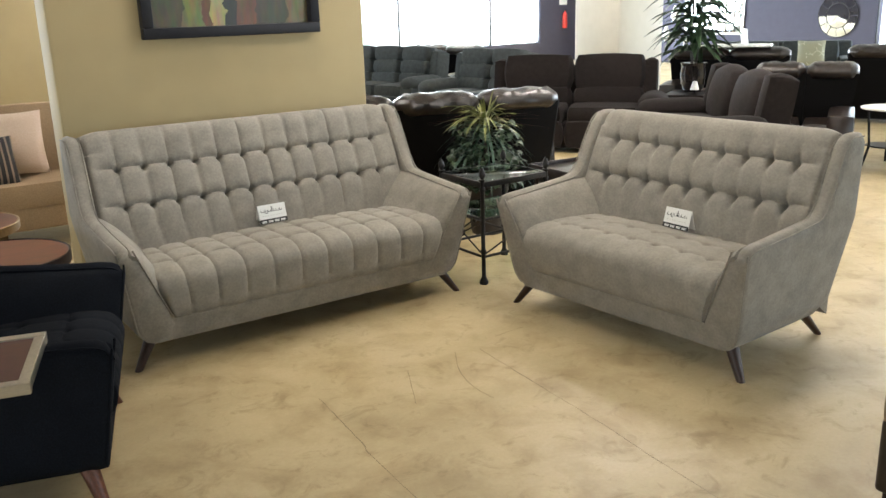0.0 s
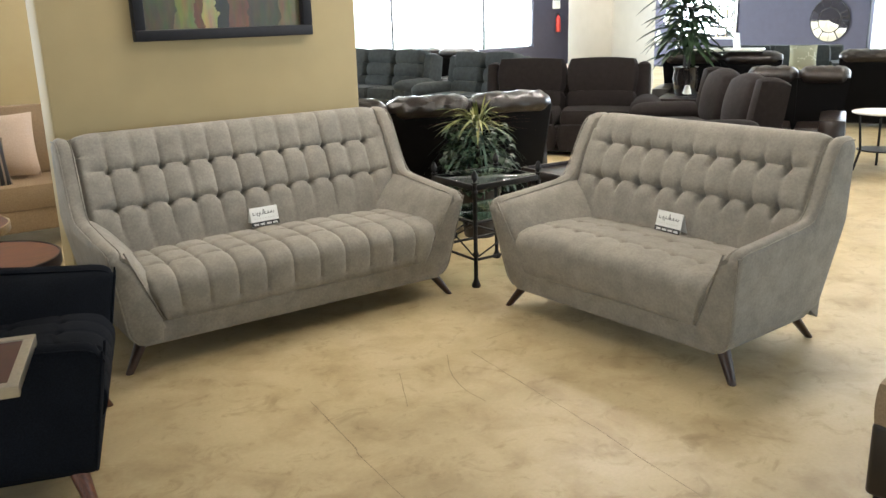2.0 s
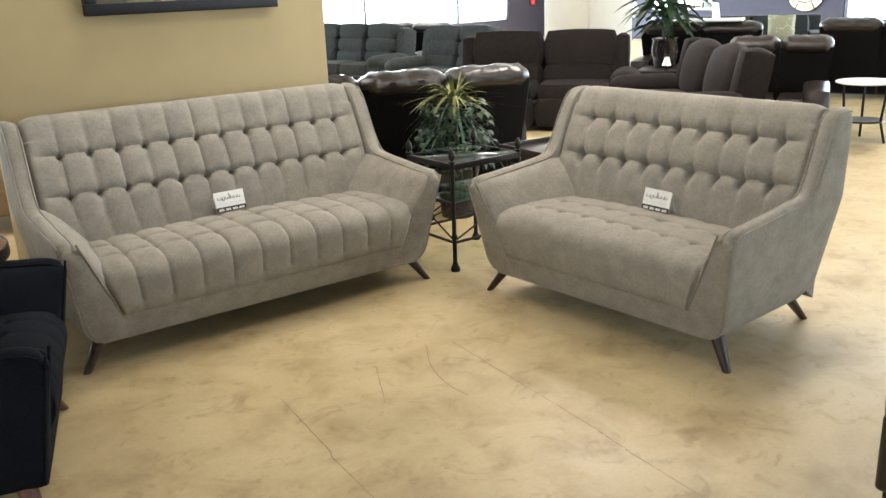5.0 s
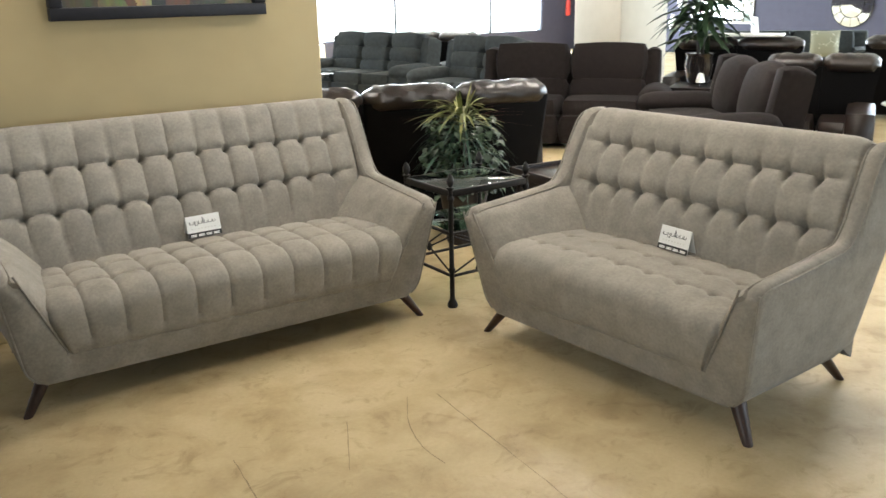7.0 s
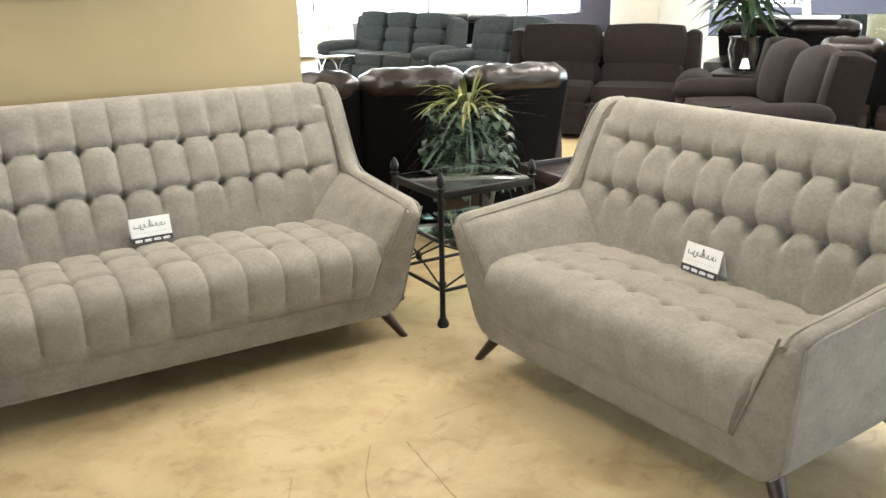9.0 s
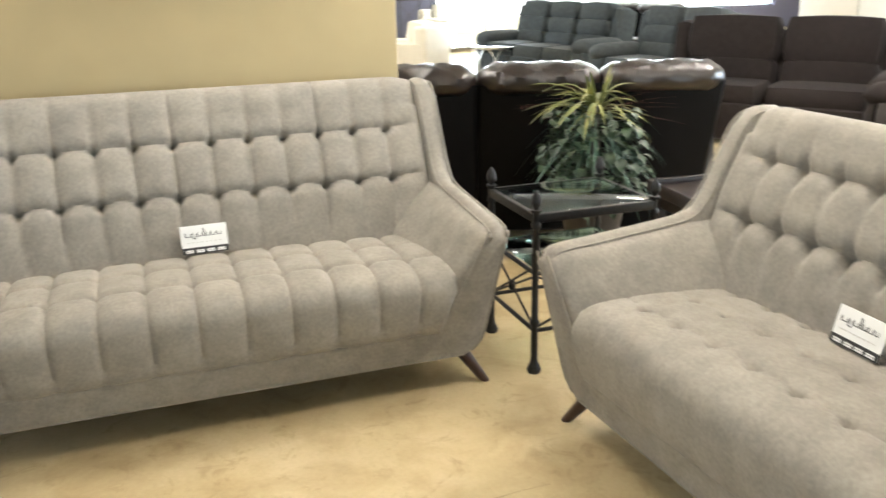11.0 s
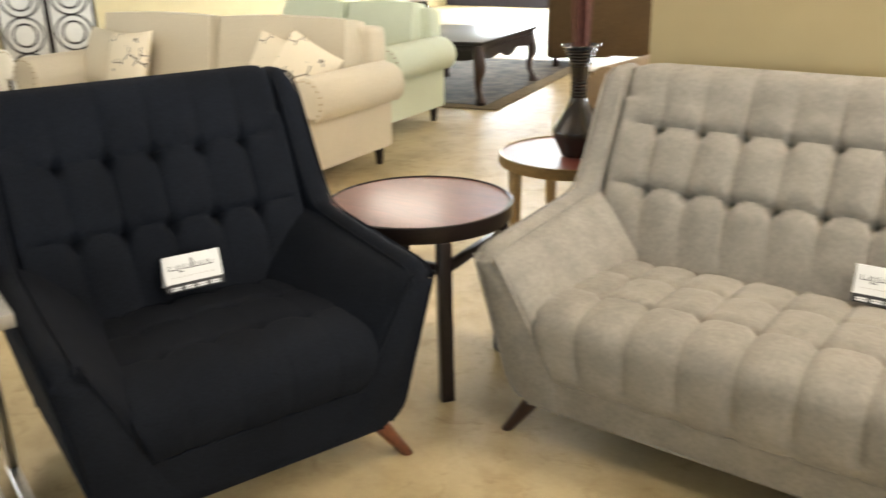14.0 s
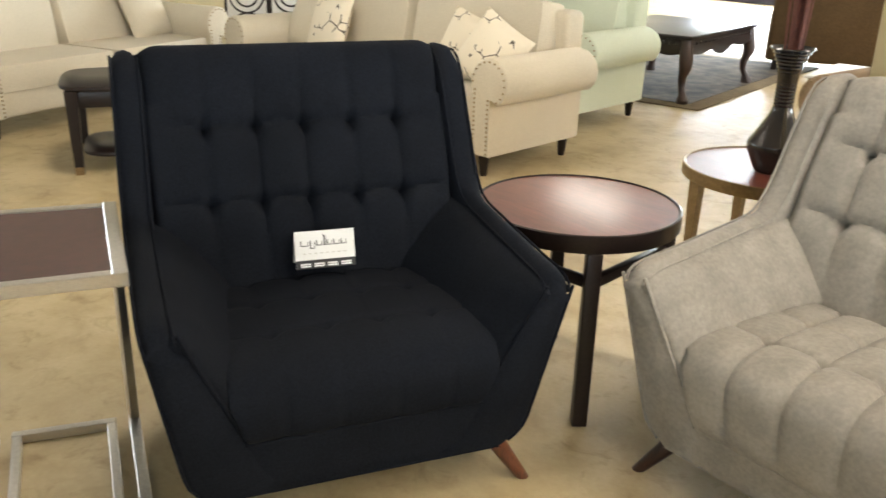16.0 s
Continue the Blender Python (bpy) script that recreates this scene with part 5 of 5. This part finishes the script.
# carved table on a patterned rug
def carved_table(m, w, d, h):
    root = thing("carved_table", "carved dark mahogany coffee table with claw feet and polished top", "coffee table", "", m)
    bm = bmesh.new()
    box(bm, -w / 2, w / 2, -d / 2, d / 2, h - 0.035, h, 0.012, 3)
    part("tabletop", bm, M_ESP, root)
    for s in (-1, 1):
        for horiz in (True, False):
            bm = bmesh.new()
            a, o = (w, d) if horiz else (d, w)
            n = 28
            low = [h - 0.15 - 0.035 * abs(math.sin(3 * math.pi * k / n)) - 0.04 * math.exp(-((k / n - 0.5) / 0.12) ** 2) for k in range(n + 1)]
            ins = o / 2 - 0.04
            front = [(-a / 2 + 0.05 + (a - 0.1) * k / n, z) for k, z in enumerate(low)]
            ringa = [(x, s * ins - 0.014, z) for x, z in front] + [(a / 2 - 0.05, s * ins - 0.014, h - 0.036), (-a / 2 + 0.05, s * ins - 0.014, h - 0.036)]
            ringb = [(x, y + 0.028, z) for x, y, z in ringa]
            if not horiz:
                ringa, ringb = [(y, x, z) for x, y, z in ringa], [(y, x, z) for x, y, z in ringb]
            loft(bm, [ringa, ringb])
            part("apron", bm, M_ESP, root, "scalloped carved apron")
            # carved beads along the rim
            bm = bmesh.new()
            for k in range(16):
                t = bmesh.new()
                bmesh.ops.create_icosphere(t, subdivisions=1, radius=0.016)
                x = -a / 2 + 0.08 + (a - 0.16) * k / 15
                p = (x, s * (ins + 0.016), h - 0.075) if horiz else (s * (ins + 0.016), x, h - 0.075)
                bmesh.ops.translate(t, vec=p, verts=t.verts)
                merge(bm, t)
            tagged(part("carving", bm, M_ESP, root), kind="stuff")
    for sx in (-1, 1):
        for sy in (-1, 1):
            bm = bmesh.new()
            u = Vector((sx, sy, 0)).normalized()
            c = Vector((sx * (w / 2 - 0.07), sy * (d / 2 - 0.07), 0))
            rings = []
            for z, o, r in ((0.0, 0.05, 0.050), (0.03, 0.055, 0.055), (0.07, 0.04, 0.036), (0.14, 0.0, 0.030), (0.22, -0.005, 0.036), (0.31, 0.035, 0.055), (0.37, 0.035, 0.062), (h - 0.04, 0.0, 0.055)):
                q = c + u * o
                rings.append([(q.x + r * math.cos(2 * math.pi * j / 12), q.y + r * math.sin(2 * math.pi * j / 12), z) for j in range(12)])
            loft(bm, rings)
            part("cabriole_leg", bm, M_LEG, root, "carved cabriole leg with claw foot")


M_RUG = mat("patterned_rug", (0.11, 0.09, 0.07), (0.025, 0.025, 0.027), 0.95, scale=5, bump=0.3, bscale=150, big=2, bigamt=0.3)
M_RUGB = mat("rug_border", (0.17, 0.13, 0.08), (0.12, 0.09, 0.055), 0.95, scale=20, bump=0.3, bscale=150)
RUG = pose(-5.72, 5.85, 0, 0, 0, 13)
rug = thing("rug", "dark patterned area rug with tan border under the carved table", "rug", "", RUG)
bm = bmesh.new()
box(bm, -1.25, 1.25, -1.55, 1.95, 0.001, 0.012, 0.003)
part("border", bm, M_RUGB, rug)
bm = bmesh.new()
box(bm, -1.08, 1.08, -1.38, 1.78, 0.0125, 0.015)
part("field", bm, M_RUG, rug)
carved_table(pose(-5.12, 5.38, 0.0125, 0, 0, 13), 1.15, 1.65, 0.60)
bm = bmesh.new()
lathe(bm, [(0.09, 0), (0.13, 0.06), (0.15, 0.2), (0.12, 0.3), (0.13, 0.33), (0.11, 0.33), (0.02, 0.3)], 24)
solo("planter", bm, M_GLAZE, "black glazed planter on the carved table", "planter", pose(-5.45, 5.06, 0.6145))


# lattice screen behind the cream suite
def lattice_screen(m):
    root = thing("folding_screen", "black lattice screen with pale backing behind the cream sofas", "screen", "", m)
    for k in range(2):
        x0 = -0.5 + 0.5 * k
        bm = bmesh.new()
        box(bm, x0 + 0.02, x0 + 0.48, 0.0, 0.01, 0.06, 1.7)
        part("backing", bm, M_WHITE, root)
        for a, b, c, d in ((x0, x0 + 0.03, 0, 1.75), (x0 + 0.47, x0 + 0.5, 0, 1.75), (x0 + 0.03, x0 + 0.47, 0.03, 0.07), (x0 + 0.03, x0 + 0.47, 1.69, 1.73)):
            bm = bmesh.new()
            box(bm, a, b, -0.015, 0.02, c, d, 0.003)
            part("frame_bar", bm, M_ESP, root)
        for z in (0.28, 0.66, 1.04, 1.42):
            for r in (0.12, 0.19):
                bm = bmesh.new()
                tube(bm, [(x0 + 0.25 + r * math.cos(2 * math.pi * j / 24), -0.004, z + r * math.sin(2 * math.pi * j / 24)) for j in range(24)], 0.012, 5, closed=True)
                part("ring", bm, M_ESP, root)


lattice_screen(pose(-8.9, 2.95, 0, 0, 0, 70))


# ---- towards the windows ----
bm = bmesh.new()
box(bm, 7.60, 8.54, 5.03, 5.97, 0, ZC, 0.02, 2)
solo("column", bm, M_COL, "cream painted square column", "column", kind="structure")

four_leg_table(pose(7.0, 3.15, 0, 0, 0, 30), 0.7, 0.6, 0.55, M_ESP, M_ESP, "dark wooden side table under a leafy plant", name="side_table")
palm(pose(7.12, 3.25, 0.552))
lamp = thing("table_lamp", "tiny white bell-shaped lamp on the dark side table", "lamp", "", pose(6.83, 2.98, 0.551))
bm = bmesh.new()
lathe(bm, [(0.035, 0), (0.035, 0.008), (0.008, 0.015), (0.008, 0.06)], 16)
part("lamp_base", bm, M_IRON, lamp)
bm = bmesh.new()
lathe(bm, [(0.055, 0.055), (0.05, 0.075), (0.03, 0.15), (0.022, 0.16), (0.001, 0.16)], 20)
part("shade", bm, M_WHITE, lamp)


def wall_mirror(m):
    root = thing("round_mirror", "round sunburst wall mirror with faceted rim on the purple wall", "mirror", "", m)
    bm = bmesh.new()
    lathe(bm, [(0.27, 0.0), (0.27, 0.02), (0.001, 0.024)], 40)
    part("centre_glass", bm, M_MIRROR, root, smooth=False)
    for k in range(12):
        a0, a1 = 2 * math.pi * k / 12 + 0.02, 2 * math.pi * (k + 1) / 12 - 0.02
        bm = bmesh.new()
        ring = [(0.29 * math.cos(a0), 0.29 * math.sin(a0)), (0.47 * math.cos(a0), 0.47 * math.sin(a0)), (0.475 * math.cos((a0 + a1) / 2), 0.475 * math.sin((a0 + a1) / 2)), (0.47 * math.cos(a1), 0.47 * math.sin(a1)), (0.29 * math.cos(a1), 0.29 * math.sin(a1))]
        loft(bm, [[(x, y, 0.0) for x, y in ring], [(x, y, 0.012 + 0.012 * (k % 2)) for x, y in ring]])
        part("facet", bm, M_MIRROR, root, smooth=False)
    for r in (0.28, 0.485):
        bm = bmesh.new()
        tube(bm, [(r * math.cos(2 * math.pi * j / 40), r * math.sin(2 * math.pi * j / 40), 0.012) for j in range(40)], 0.012, 6, closed=True)
        part("rim", bm, M_IRON, root)


wall_mirror(pose(16.995, 7.3, 1.22, 90, 0, -90))
block_sofa(pose(11.75, 5.15, 0, 0, 0, heading(-0.82, -0.57)), 2.4, M_SLATE, "olive grey sofa under the round mirror", high=0.9, name="far_sofa")
cushion(pose(12.05, 4.75, 0.72, -20, 0, heading(-0.82, -0.57)), 0.46, M_PRINTG, "olive patterned throw cushion")
four_leg_table(pose(11.1, 6.1, 0, 0, 0, -55), 1.2, 0.5, 0.78, M_WHITE, M_ESP, "console table with white runner", name="console_table")
leather_sofa(pose(9.85, 1.45, 0, 0, 0, -66), 2.3, "leather_sofa", "black leather sofa seen from behind near the windows")
leather_sofa(pose(8.3, 3.6, 0, 0, 0, 120), 1.6, "leather_loveseat", "black leather loveseat beside the leafy plant")
leather_sofa(pose(6.35, 1.15, 0, 0, 0, 120), 1.0, "leather_chair", "black leather armchair with a white tag")


def occasional_table(m):
    root = thing("pedestal_table", "small round table with pale top and black metal legs", "side table", "", m)
    bm = bmesh.new()
    lathe(bm, [(0.27, 0.58), (0.28, 0.585), (0.28, 0.597), (0.27, 0.60), (0.001, 0.60)], 36)
    part("tabletop", bm, M_WHITE, root)
    bm = bmesh.new()
    lathe(bm, [(0.20, 0.20), (0.205, 0.205), (0.20, 0.215), (0.001, 0.215)], 28)
    part("shelf", bm, M_ESP, root)
    for k in range(3):
        a = 0.5 + 2.094 * k
        bm = bmesh.new()
        tube(bm, [(0.23 * math.cos(a), 0.23 * math.sin(a), 0.58), (0.19 * math.cos(a), 0.19 * math.sin(a), 0.21), (0.25 * math.cos(a), 0.25 * math.sin(a), 0.0)], 0.014, 6)
        part("leg", bm, M_IRON, root)


occasional_table(pose(6.72, 0.42, 0))


def ottoman(m, w, d, h):
    root = thing("ottoman", "tan-topped ottoman on a black leather base", "ottoman", "ottomans", m)
    bm = bmesh.new()
    box(bm, -w / 2, w / 2, -d / 2, d / 2, 0.03, h - 0.15, 0.02, 3)
    part("base", bm, M_LEATHER, root)
    bm = bmesh.new()
    pillow(bm, w + 0.03, d + 0.03, 0.18, cz=h - 0.09, round_=0.2)
    part("cushion", bm, M_TAN, root)
    for s in (-1, 1):
        for t in (-1, 1):
            bm = bmesh.new()
            box(bm, s * (w / 2 - 0.05) - 0.025, s * (w / 2 - 0.05) + 0.025, t * (d / 2 - 0.05) - 0.025, t * (d / 2 - 0.05) + 0.025, 0, 0.032, 0.003)
            part("foot", bm, M_ESP, root)


ottoman(pose(5.55, -0.85, 0, 0, 0, 30), 0.7, 0.6, 0.46)
ottoman(pose(1.17, -3.10, 0, 0, 0, 10), 0.7, 0.7, 0.46)


# brown tray table beside the iron table
def tray_top(m):
    root = four_leg_table(m, 0.52, 0.52, 0.58, M_ESP, M_ESP, "dark brown tray-topped side table", name="tray_side_table", leg=0.04)
    for x0, x1, y0, y1 in ((-0.27, 0.27, -0.27, -0.25), (-0.27, 0.27, 0.25, 0.27), (-0.27, -0.25, -0.25, 0.25), (0.25, 0.27, -0.25, 0.25)):
        bm = bmesh.new()
        box(bm, x0, x1, y0, y1, 0.545, 0.605, 0.004)
        part("tray_rim", bm, M_ESP, root)


tray_top(pose(2.27, 0.23, 0, 0, 0, -4))


# glass coffee table with a ring base, white chair, bar stool and white sofa by the windows
def ring_table(m):
    root = thing("glass_coffee_table", "round glass coffee table on a bright metal ring base", "coffee table", "", m)
    bm = bmesh.new()
    lathe(bm, [(0.41, 0.475), (0.42, 0.48), (0.42, 0.49), (0.41, 0.495), (0.001, 0.495)], 40)
    part("glass_top", bm, M_MIRROR, root, "pale reflecting glass top")
    for z in (0.012, 0.462):
        bm = bmesh.new()
        tube(bm, [(0.34 * math.cos(2 * math.pi * j / 32), 0.34 * math.sin(2 * math.pi * j / 32), z) for j in range(32)], 0.012, 6, closed=True)
        part("hoop", bm, M_CHROME, root)
    for k in range(8):
        a = 2 * math.pi * k / 8
        bm = bmesh.new()
        pts = []
        for j in range(24):
            t = 2 * math.pi * j / 24
            b = a + 0.36 * math.cos(t)
            pts.append((0.34 * math.cos(b), 0.34 * math.sin(b), 0.237 + 0.225 * math.sin(t)))
        tube(bm, pts, 0.009, 5, closed=True)
        part("ring", bm, M_CHROME, root)


ring_table(pose(4.85, 9.0, 0))
block_sofa(pose(3.05, 9.0, 0, 0, 0, 230), 0.95, M_COL, "white upholstered armchair near the windows", high=0.85, name="white_chair", seats=1)
block_sofa(pose(6.6, 13.6, 0, 0, 0, 20), 2.0, M_COL, "white sofa by the windows", high=0.8, name="white_sofa")


def bar_stool(m):
    root = thing("bar_table", "tall black metal bar table with crossed rods", "bar table", "", m)
    bm = bmesh.new()
    box(bm, -0.4, 0.4, -0.3, 0.3, 0.98, 1.02, 0.006)
    part("tabletop", bm, M_ESP, root)
    for s in (-1, 1):
        for t in (-1, 1):
            bm = bmesh.new()
            tube(bm, [(s * 0.36, t * 0.26, 0), (s * 0.36, t * 0.26, 0.98)], 0.016, 8)
            part("leg", bm, M_IRON, root)
        bm = bmesh.new()
        tube(bm, [(-0.36, s * 0.26, 0.2), (0.36, s * 0.26, 0.9)], 0.008, 6)
        tube(bm, [(0.36, s * 0.26, 0.2), (-0.36, s * 0.26, 0.9)], 0.008, 6)
        part("brace", bm, M_IRON, root)
        bm = bmesh.new()
        tube(bm, [(-0.36, s * 0.26, 0.2), (0.36, s * 0.26, 0.2)], 0.01, 6)
        part("rail", bm, M_IRON, root)


bar_stool(pose(5.2, 14.2, 0, 0, 0, 10))


# ---- saw joints and cracks in the floor ----
M_JOINT = mat("joint_dirt", (0.29, 0.228, 0.136), (0.23, 0.18, 0.105), 0.9, scale=40, bump=0.1)


def floor_line(name, pts, w, label):
    """A thin dirt-filled line on the floor."""
    bm = bmesh.new()
    rnd = random.Random(len(pts))
    fine = resample([(p[0], p[1], 0) for p in pts], 0.04)
    prev = None
    for i, p in enumerate(fine):
        d = (fine[min(i + 1, len(fine) - 1)] - fine[max(i - 1, 0)]).normalized()
        s = Vector((-d.y, d.x, 0)) * w * rnd.uniform(0.5, 1.3) / 2
        o = Vector((rnd.uniform(-1, 1), rnd.uniform(-1, 1), 0)) * w * 0.4
        row = [bm.verts.new(p + s + o + Vector((0, 0, 0.0006))), bm.verts.new(p - s + o + Vector((0, 0, 0.0006)))]
        if prev:
            bm.faces.new((prev[0], prev[1], row[1], row[0]))
        prev = row
    return solo(name, bm, M_JOINT, label, "floor joint", kind="structure", smooth=False)


for pts in ([(-0.41, -0.85), (-0.46, -1.32), (-0.51, -1.82), (-0.66, -5.0)], [(0.52, -0.85), (0.47, -1.36), (0.42, -1.88), (0.35, -2.43), (0.1, -5.0)]):
    floor_line("floor_joint", pts, 0.0048, "dirt-filled saw joint in the concrete")
floor_line("floor_crack", [(0.69, -0.76), (0.8, -0.75), (0.9, -0.75)], 0.004, "short hairline crack in the concrete")
floor_line("floor_scuff", [(0.40, -0.80), (0.28, -1.0), (0.22, -1.2), (0.22, -1.35)], 0.004, "curved dark scuff on the concrete")
floor_line("floor_scuff", [(0.08, -0.84), (0.0, -1.0), (-0.09, -1.18)], 0.004, "short dark scuff on the concrete")


# ---- fire extinguisher and sign beside the windows ----
M_RED = mat("red_enamel", (0.45, 0.03, 0.02), (0.38, 0.025, 0.018), 0.35, scale=20, bump=0.02)
ext = thing("fire_extinguisher", "red fire extinguisher hanging on the dark wall", "extinguisher", "", pose(16.1, Y1 - 0.09, 0.95))
bm = bmesh.new()
lathe(bm, [(0.06, 0), (0.072, 0.02), (0.072, 0.38), (0.05, 0.44), (0.025, 0.46), (0.025, 0.5)], 16)
part("cylinder", bm, M_RED, ext)
bm = bmesh.new()
box(bm, -0.02, 0.08, -0.012, 0.012, 0.5, 0.53, 0.003)
part("handle", bm, M_IRON, ext)
bm = bmesh.new()
box(bm, 15.95, 16.25, Y1 - 0.012, Y1 - 0.002, 1.62, 1.86, 0.002)
solo("wall_sign", bm, M_WHITE, "small white notice on the dark wall", "sign")


# ---- mirror, shelf and small things along the purple wall ----
def grid_mirror(m, cols, rows, size):
    """Wall mirror made of bevelled squares in a thin frame; it stands on z 0 in the plane y 0 and faces -y."""
    root = thing("panel_mirror", "large wall mirror with a silver grid, hanging on purple paint", "mirror", "", m)
    w, h = cols * size, rows * size
    for i in range(cols):
        for j in range(rows):
            bm = bmesh.new()
            x0, z0, g, b = -w / 2 + i * size, j * size, 0.006, 0.035
            outer = [(x0 + g, z0 + g), (x0 + size - g, z0 + g), (x0 + size - g, z0 + size - g), (x0 + g, z0 + size - g)]
            inner = [(x0 + b, z0 + b), (x0 + size - b, z0 + b), (x0 + size - b, z0 + size - b), (x0 + b, z0 + size - b)]
            loft(bm, [[(x, 0.0, z) for x, z in outer], [(x, -0.008, z) for x, z in outer], [(x, -0.018, z) for x, z in inner]])
            part("mirror_square", bm, M_MIRROR, root, smooth=False)
    for x0, x1, z0, z1 in ((-w / 2 - 0.03, w / 2 + 0.03, -0.03, 0.0), (-w / 2 - 0.03, w / 2 + 0.03, h, h + 0.03), (-w / 2 - 0.03, -w / 2, 0.0, h), (w / 2, w / 2 + 0.03, 0.0, h)):
        bm = bmesh.new()
        box(bm, x0, x1, -0.025, 0.0, z0, z1, 0.004)
        part("frame_side", bm, M_CHROME, root)
    return root


grid_mirror(pose(16.992, 10.74, 0.80, 0, 0, -90), 7, 6, 0.26)


def etagere(m, w, d, h):
    root = thing("display_shelf", "tall bright metal display shelf with glass boards and white ornaments", "shelf", "", m)
    for x in (-w / 2, w / 2):
        for y in (0, d):
            bm = bmesh.new()
            tube(bm, [(x, y, 0), (x, y, h)], 0.018, 8)
            part("post", bm, M_CHROME, root)
    for k in range(5):
        z = 0.15 + (h - 0.2) * k / 4
        bm = bmesh.new()
        box(bm, -w / 2, w / 2, 0, d, z, z + 0.012, 0.003)
        part("board", bm, M_GLASS, root, "glass board")
    return root


SHELF = pose(15.45, 10.85, 0, 0, 0, -60)
etagere(SHELF, 0.72, 0.34, 2.2)
for k, (x, r) in enumerate(((-0.12, 0.10), (0.10, 0.13), (-0.05, 0.12))):
    bm = bmesh.new()
    lathe(bm, [(r * 0.45, 0), (r * 0.8, 0.06), (r, 0.16), (r * 0.7, 0.27), (r * 0.35, 0.33), (r * 0.45, 0.37), (r * 0.3, 0.36), (0.01, 0.1)], 20)
    solo("vase", bm, M_WHITE, "white glazed vase on the metal display shelf", "vase", SHELF @ pose(x, 0.17, 0.163 + 0.5 * (k + 1)), group="white vases")


def price_stand(m):
    root = thing("price_stand", "upright price sign in a clear holder", "sign", "", m)
    bm = bmesh.new()
    box(bm, -0.14, 0.14, -0.004, 0.004, 0.0, 0.21, 0.001)
    part("panel", bm, M_CARD, root, smooth=False)
    bm = bmesh.new()
    for k in range(4):
        box(bm, -0.10 + 0.055 * k, -0.06 + 0.055 * k, -0.0065, -0.0045, 0.06, 0.13)
    part("printed_bars", bm, M_INK, root, smooth=False)


# black leather piece with a white cover, price sign on it
bm = bmesh.new()
box(bm, -0.55, 0.55, -0.18, 0.18, 0.0, 0.035, 0.014, 3)
solo("white_cover", bm, M_CARD, "folded white cover lying on the leather loveseat back", "cover", pose(8.3, 3.6, 1.045, 0, 0, 120))
price_stand(pose(8.38, 3.42, 1.081, -8, 0, 55))
four_leg_table(pose(7.0, 1.78, 0, 0, 0, 30), 0.6, 0.5, 0.74, M_ESP, M_ESP, "dark wooden end table holding a red box", name="end_table")
bm = bmesh.new()
box(bm, -0.17, 0.17, -0.12, 0.12, 0.0, 0.06, 0.006)
solo("box", bm, mat("red_card", (0.36, 0.09, 0.08), (0.30, 0.07, 0.06), 0.6, scale=20, bump=0.05), "flat red cardboard box on the end table", "box", pose(7.05, 1.72, 0.7405, 0, 0, 20))
leather_sofa(pose(7.1, 8.7, 0, 0, 0, 101), 1.7, "leather_loveseat", "black leather loveseat behind the slate recliners")
four_leg_table(pose(-6.42, -1.33, 0, 0, 0, 24), 0.62, 0.62, 0.62, M_ESP, M_LEGR, "square lamp table with dark top and red-brown legs", name="lamp_table", leg=0.07)
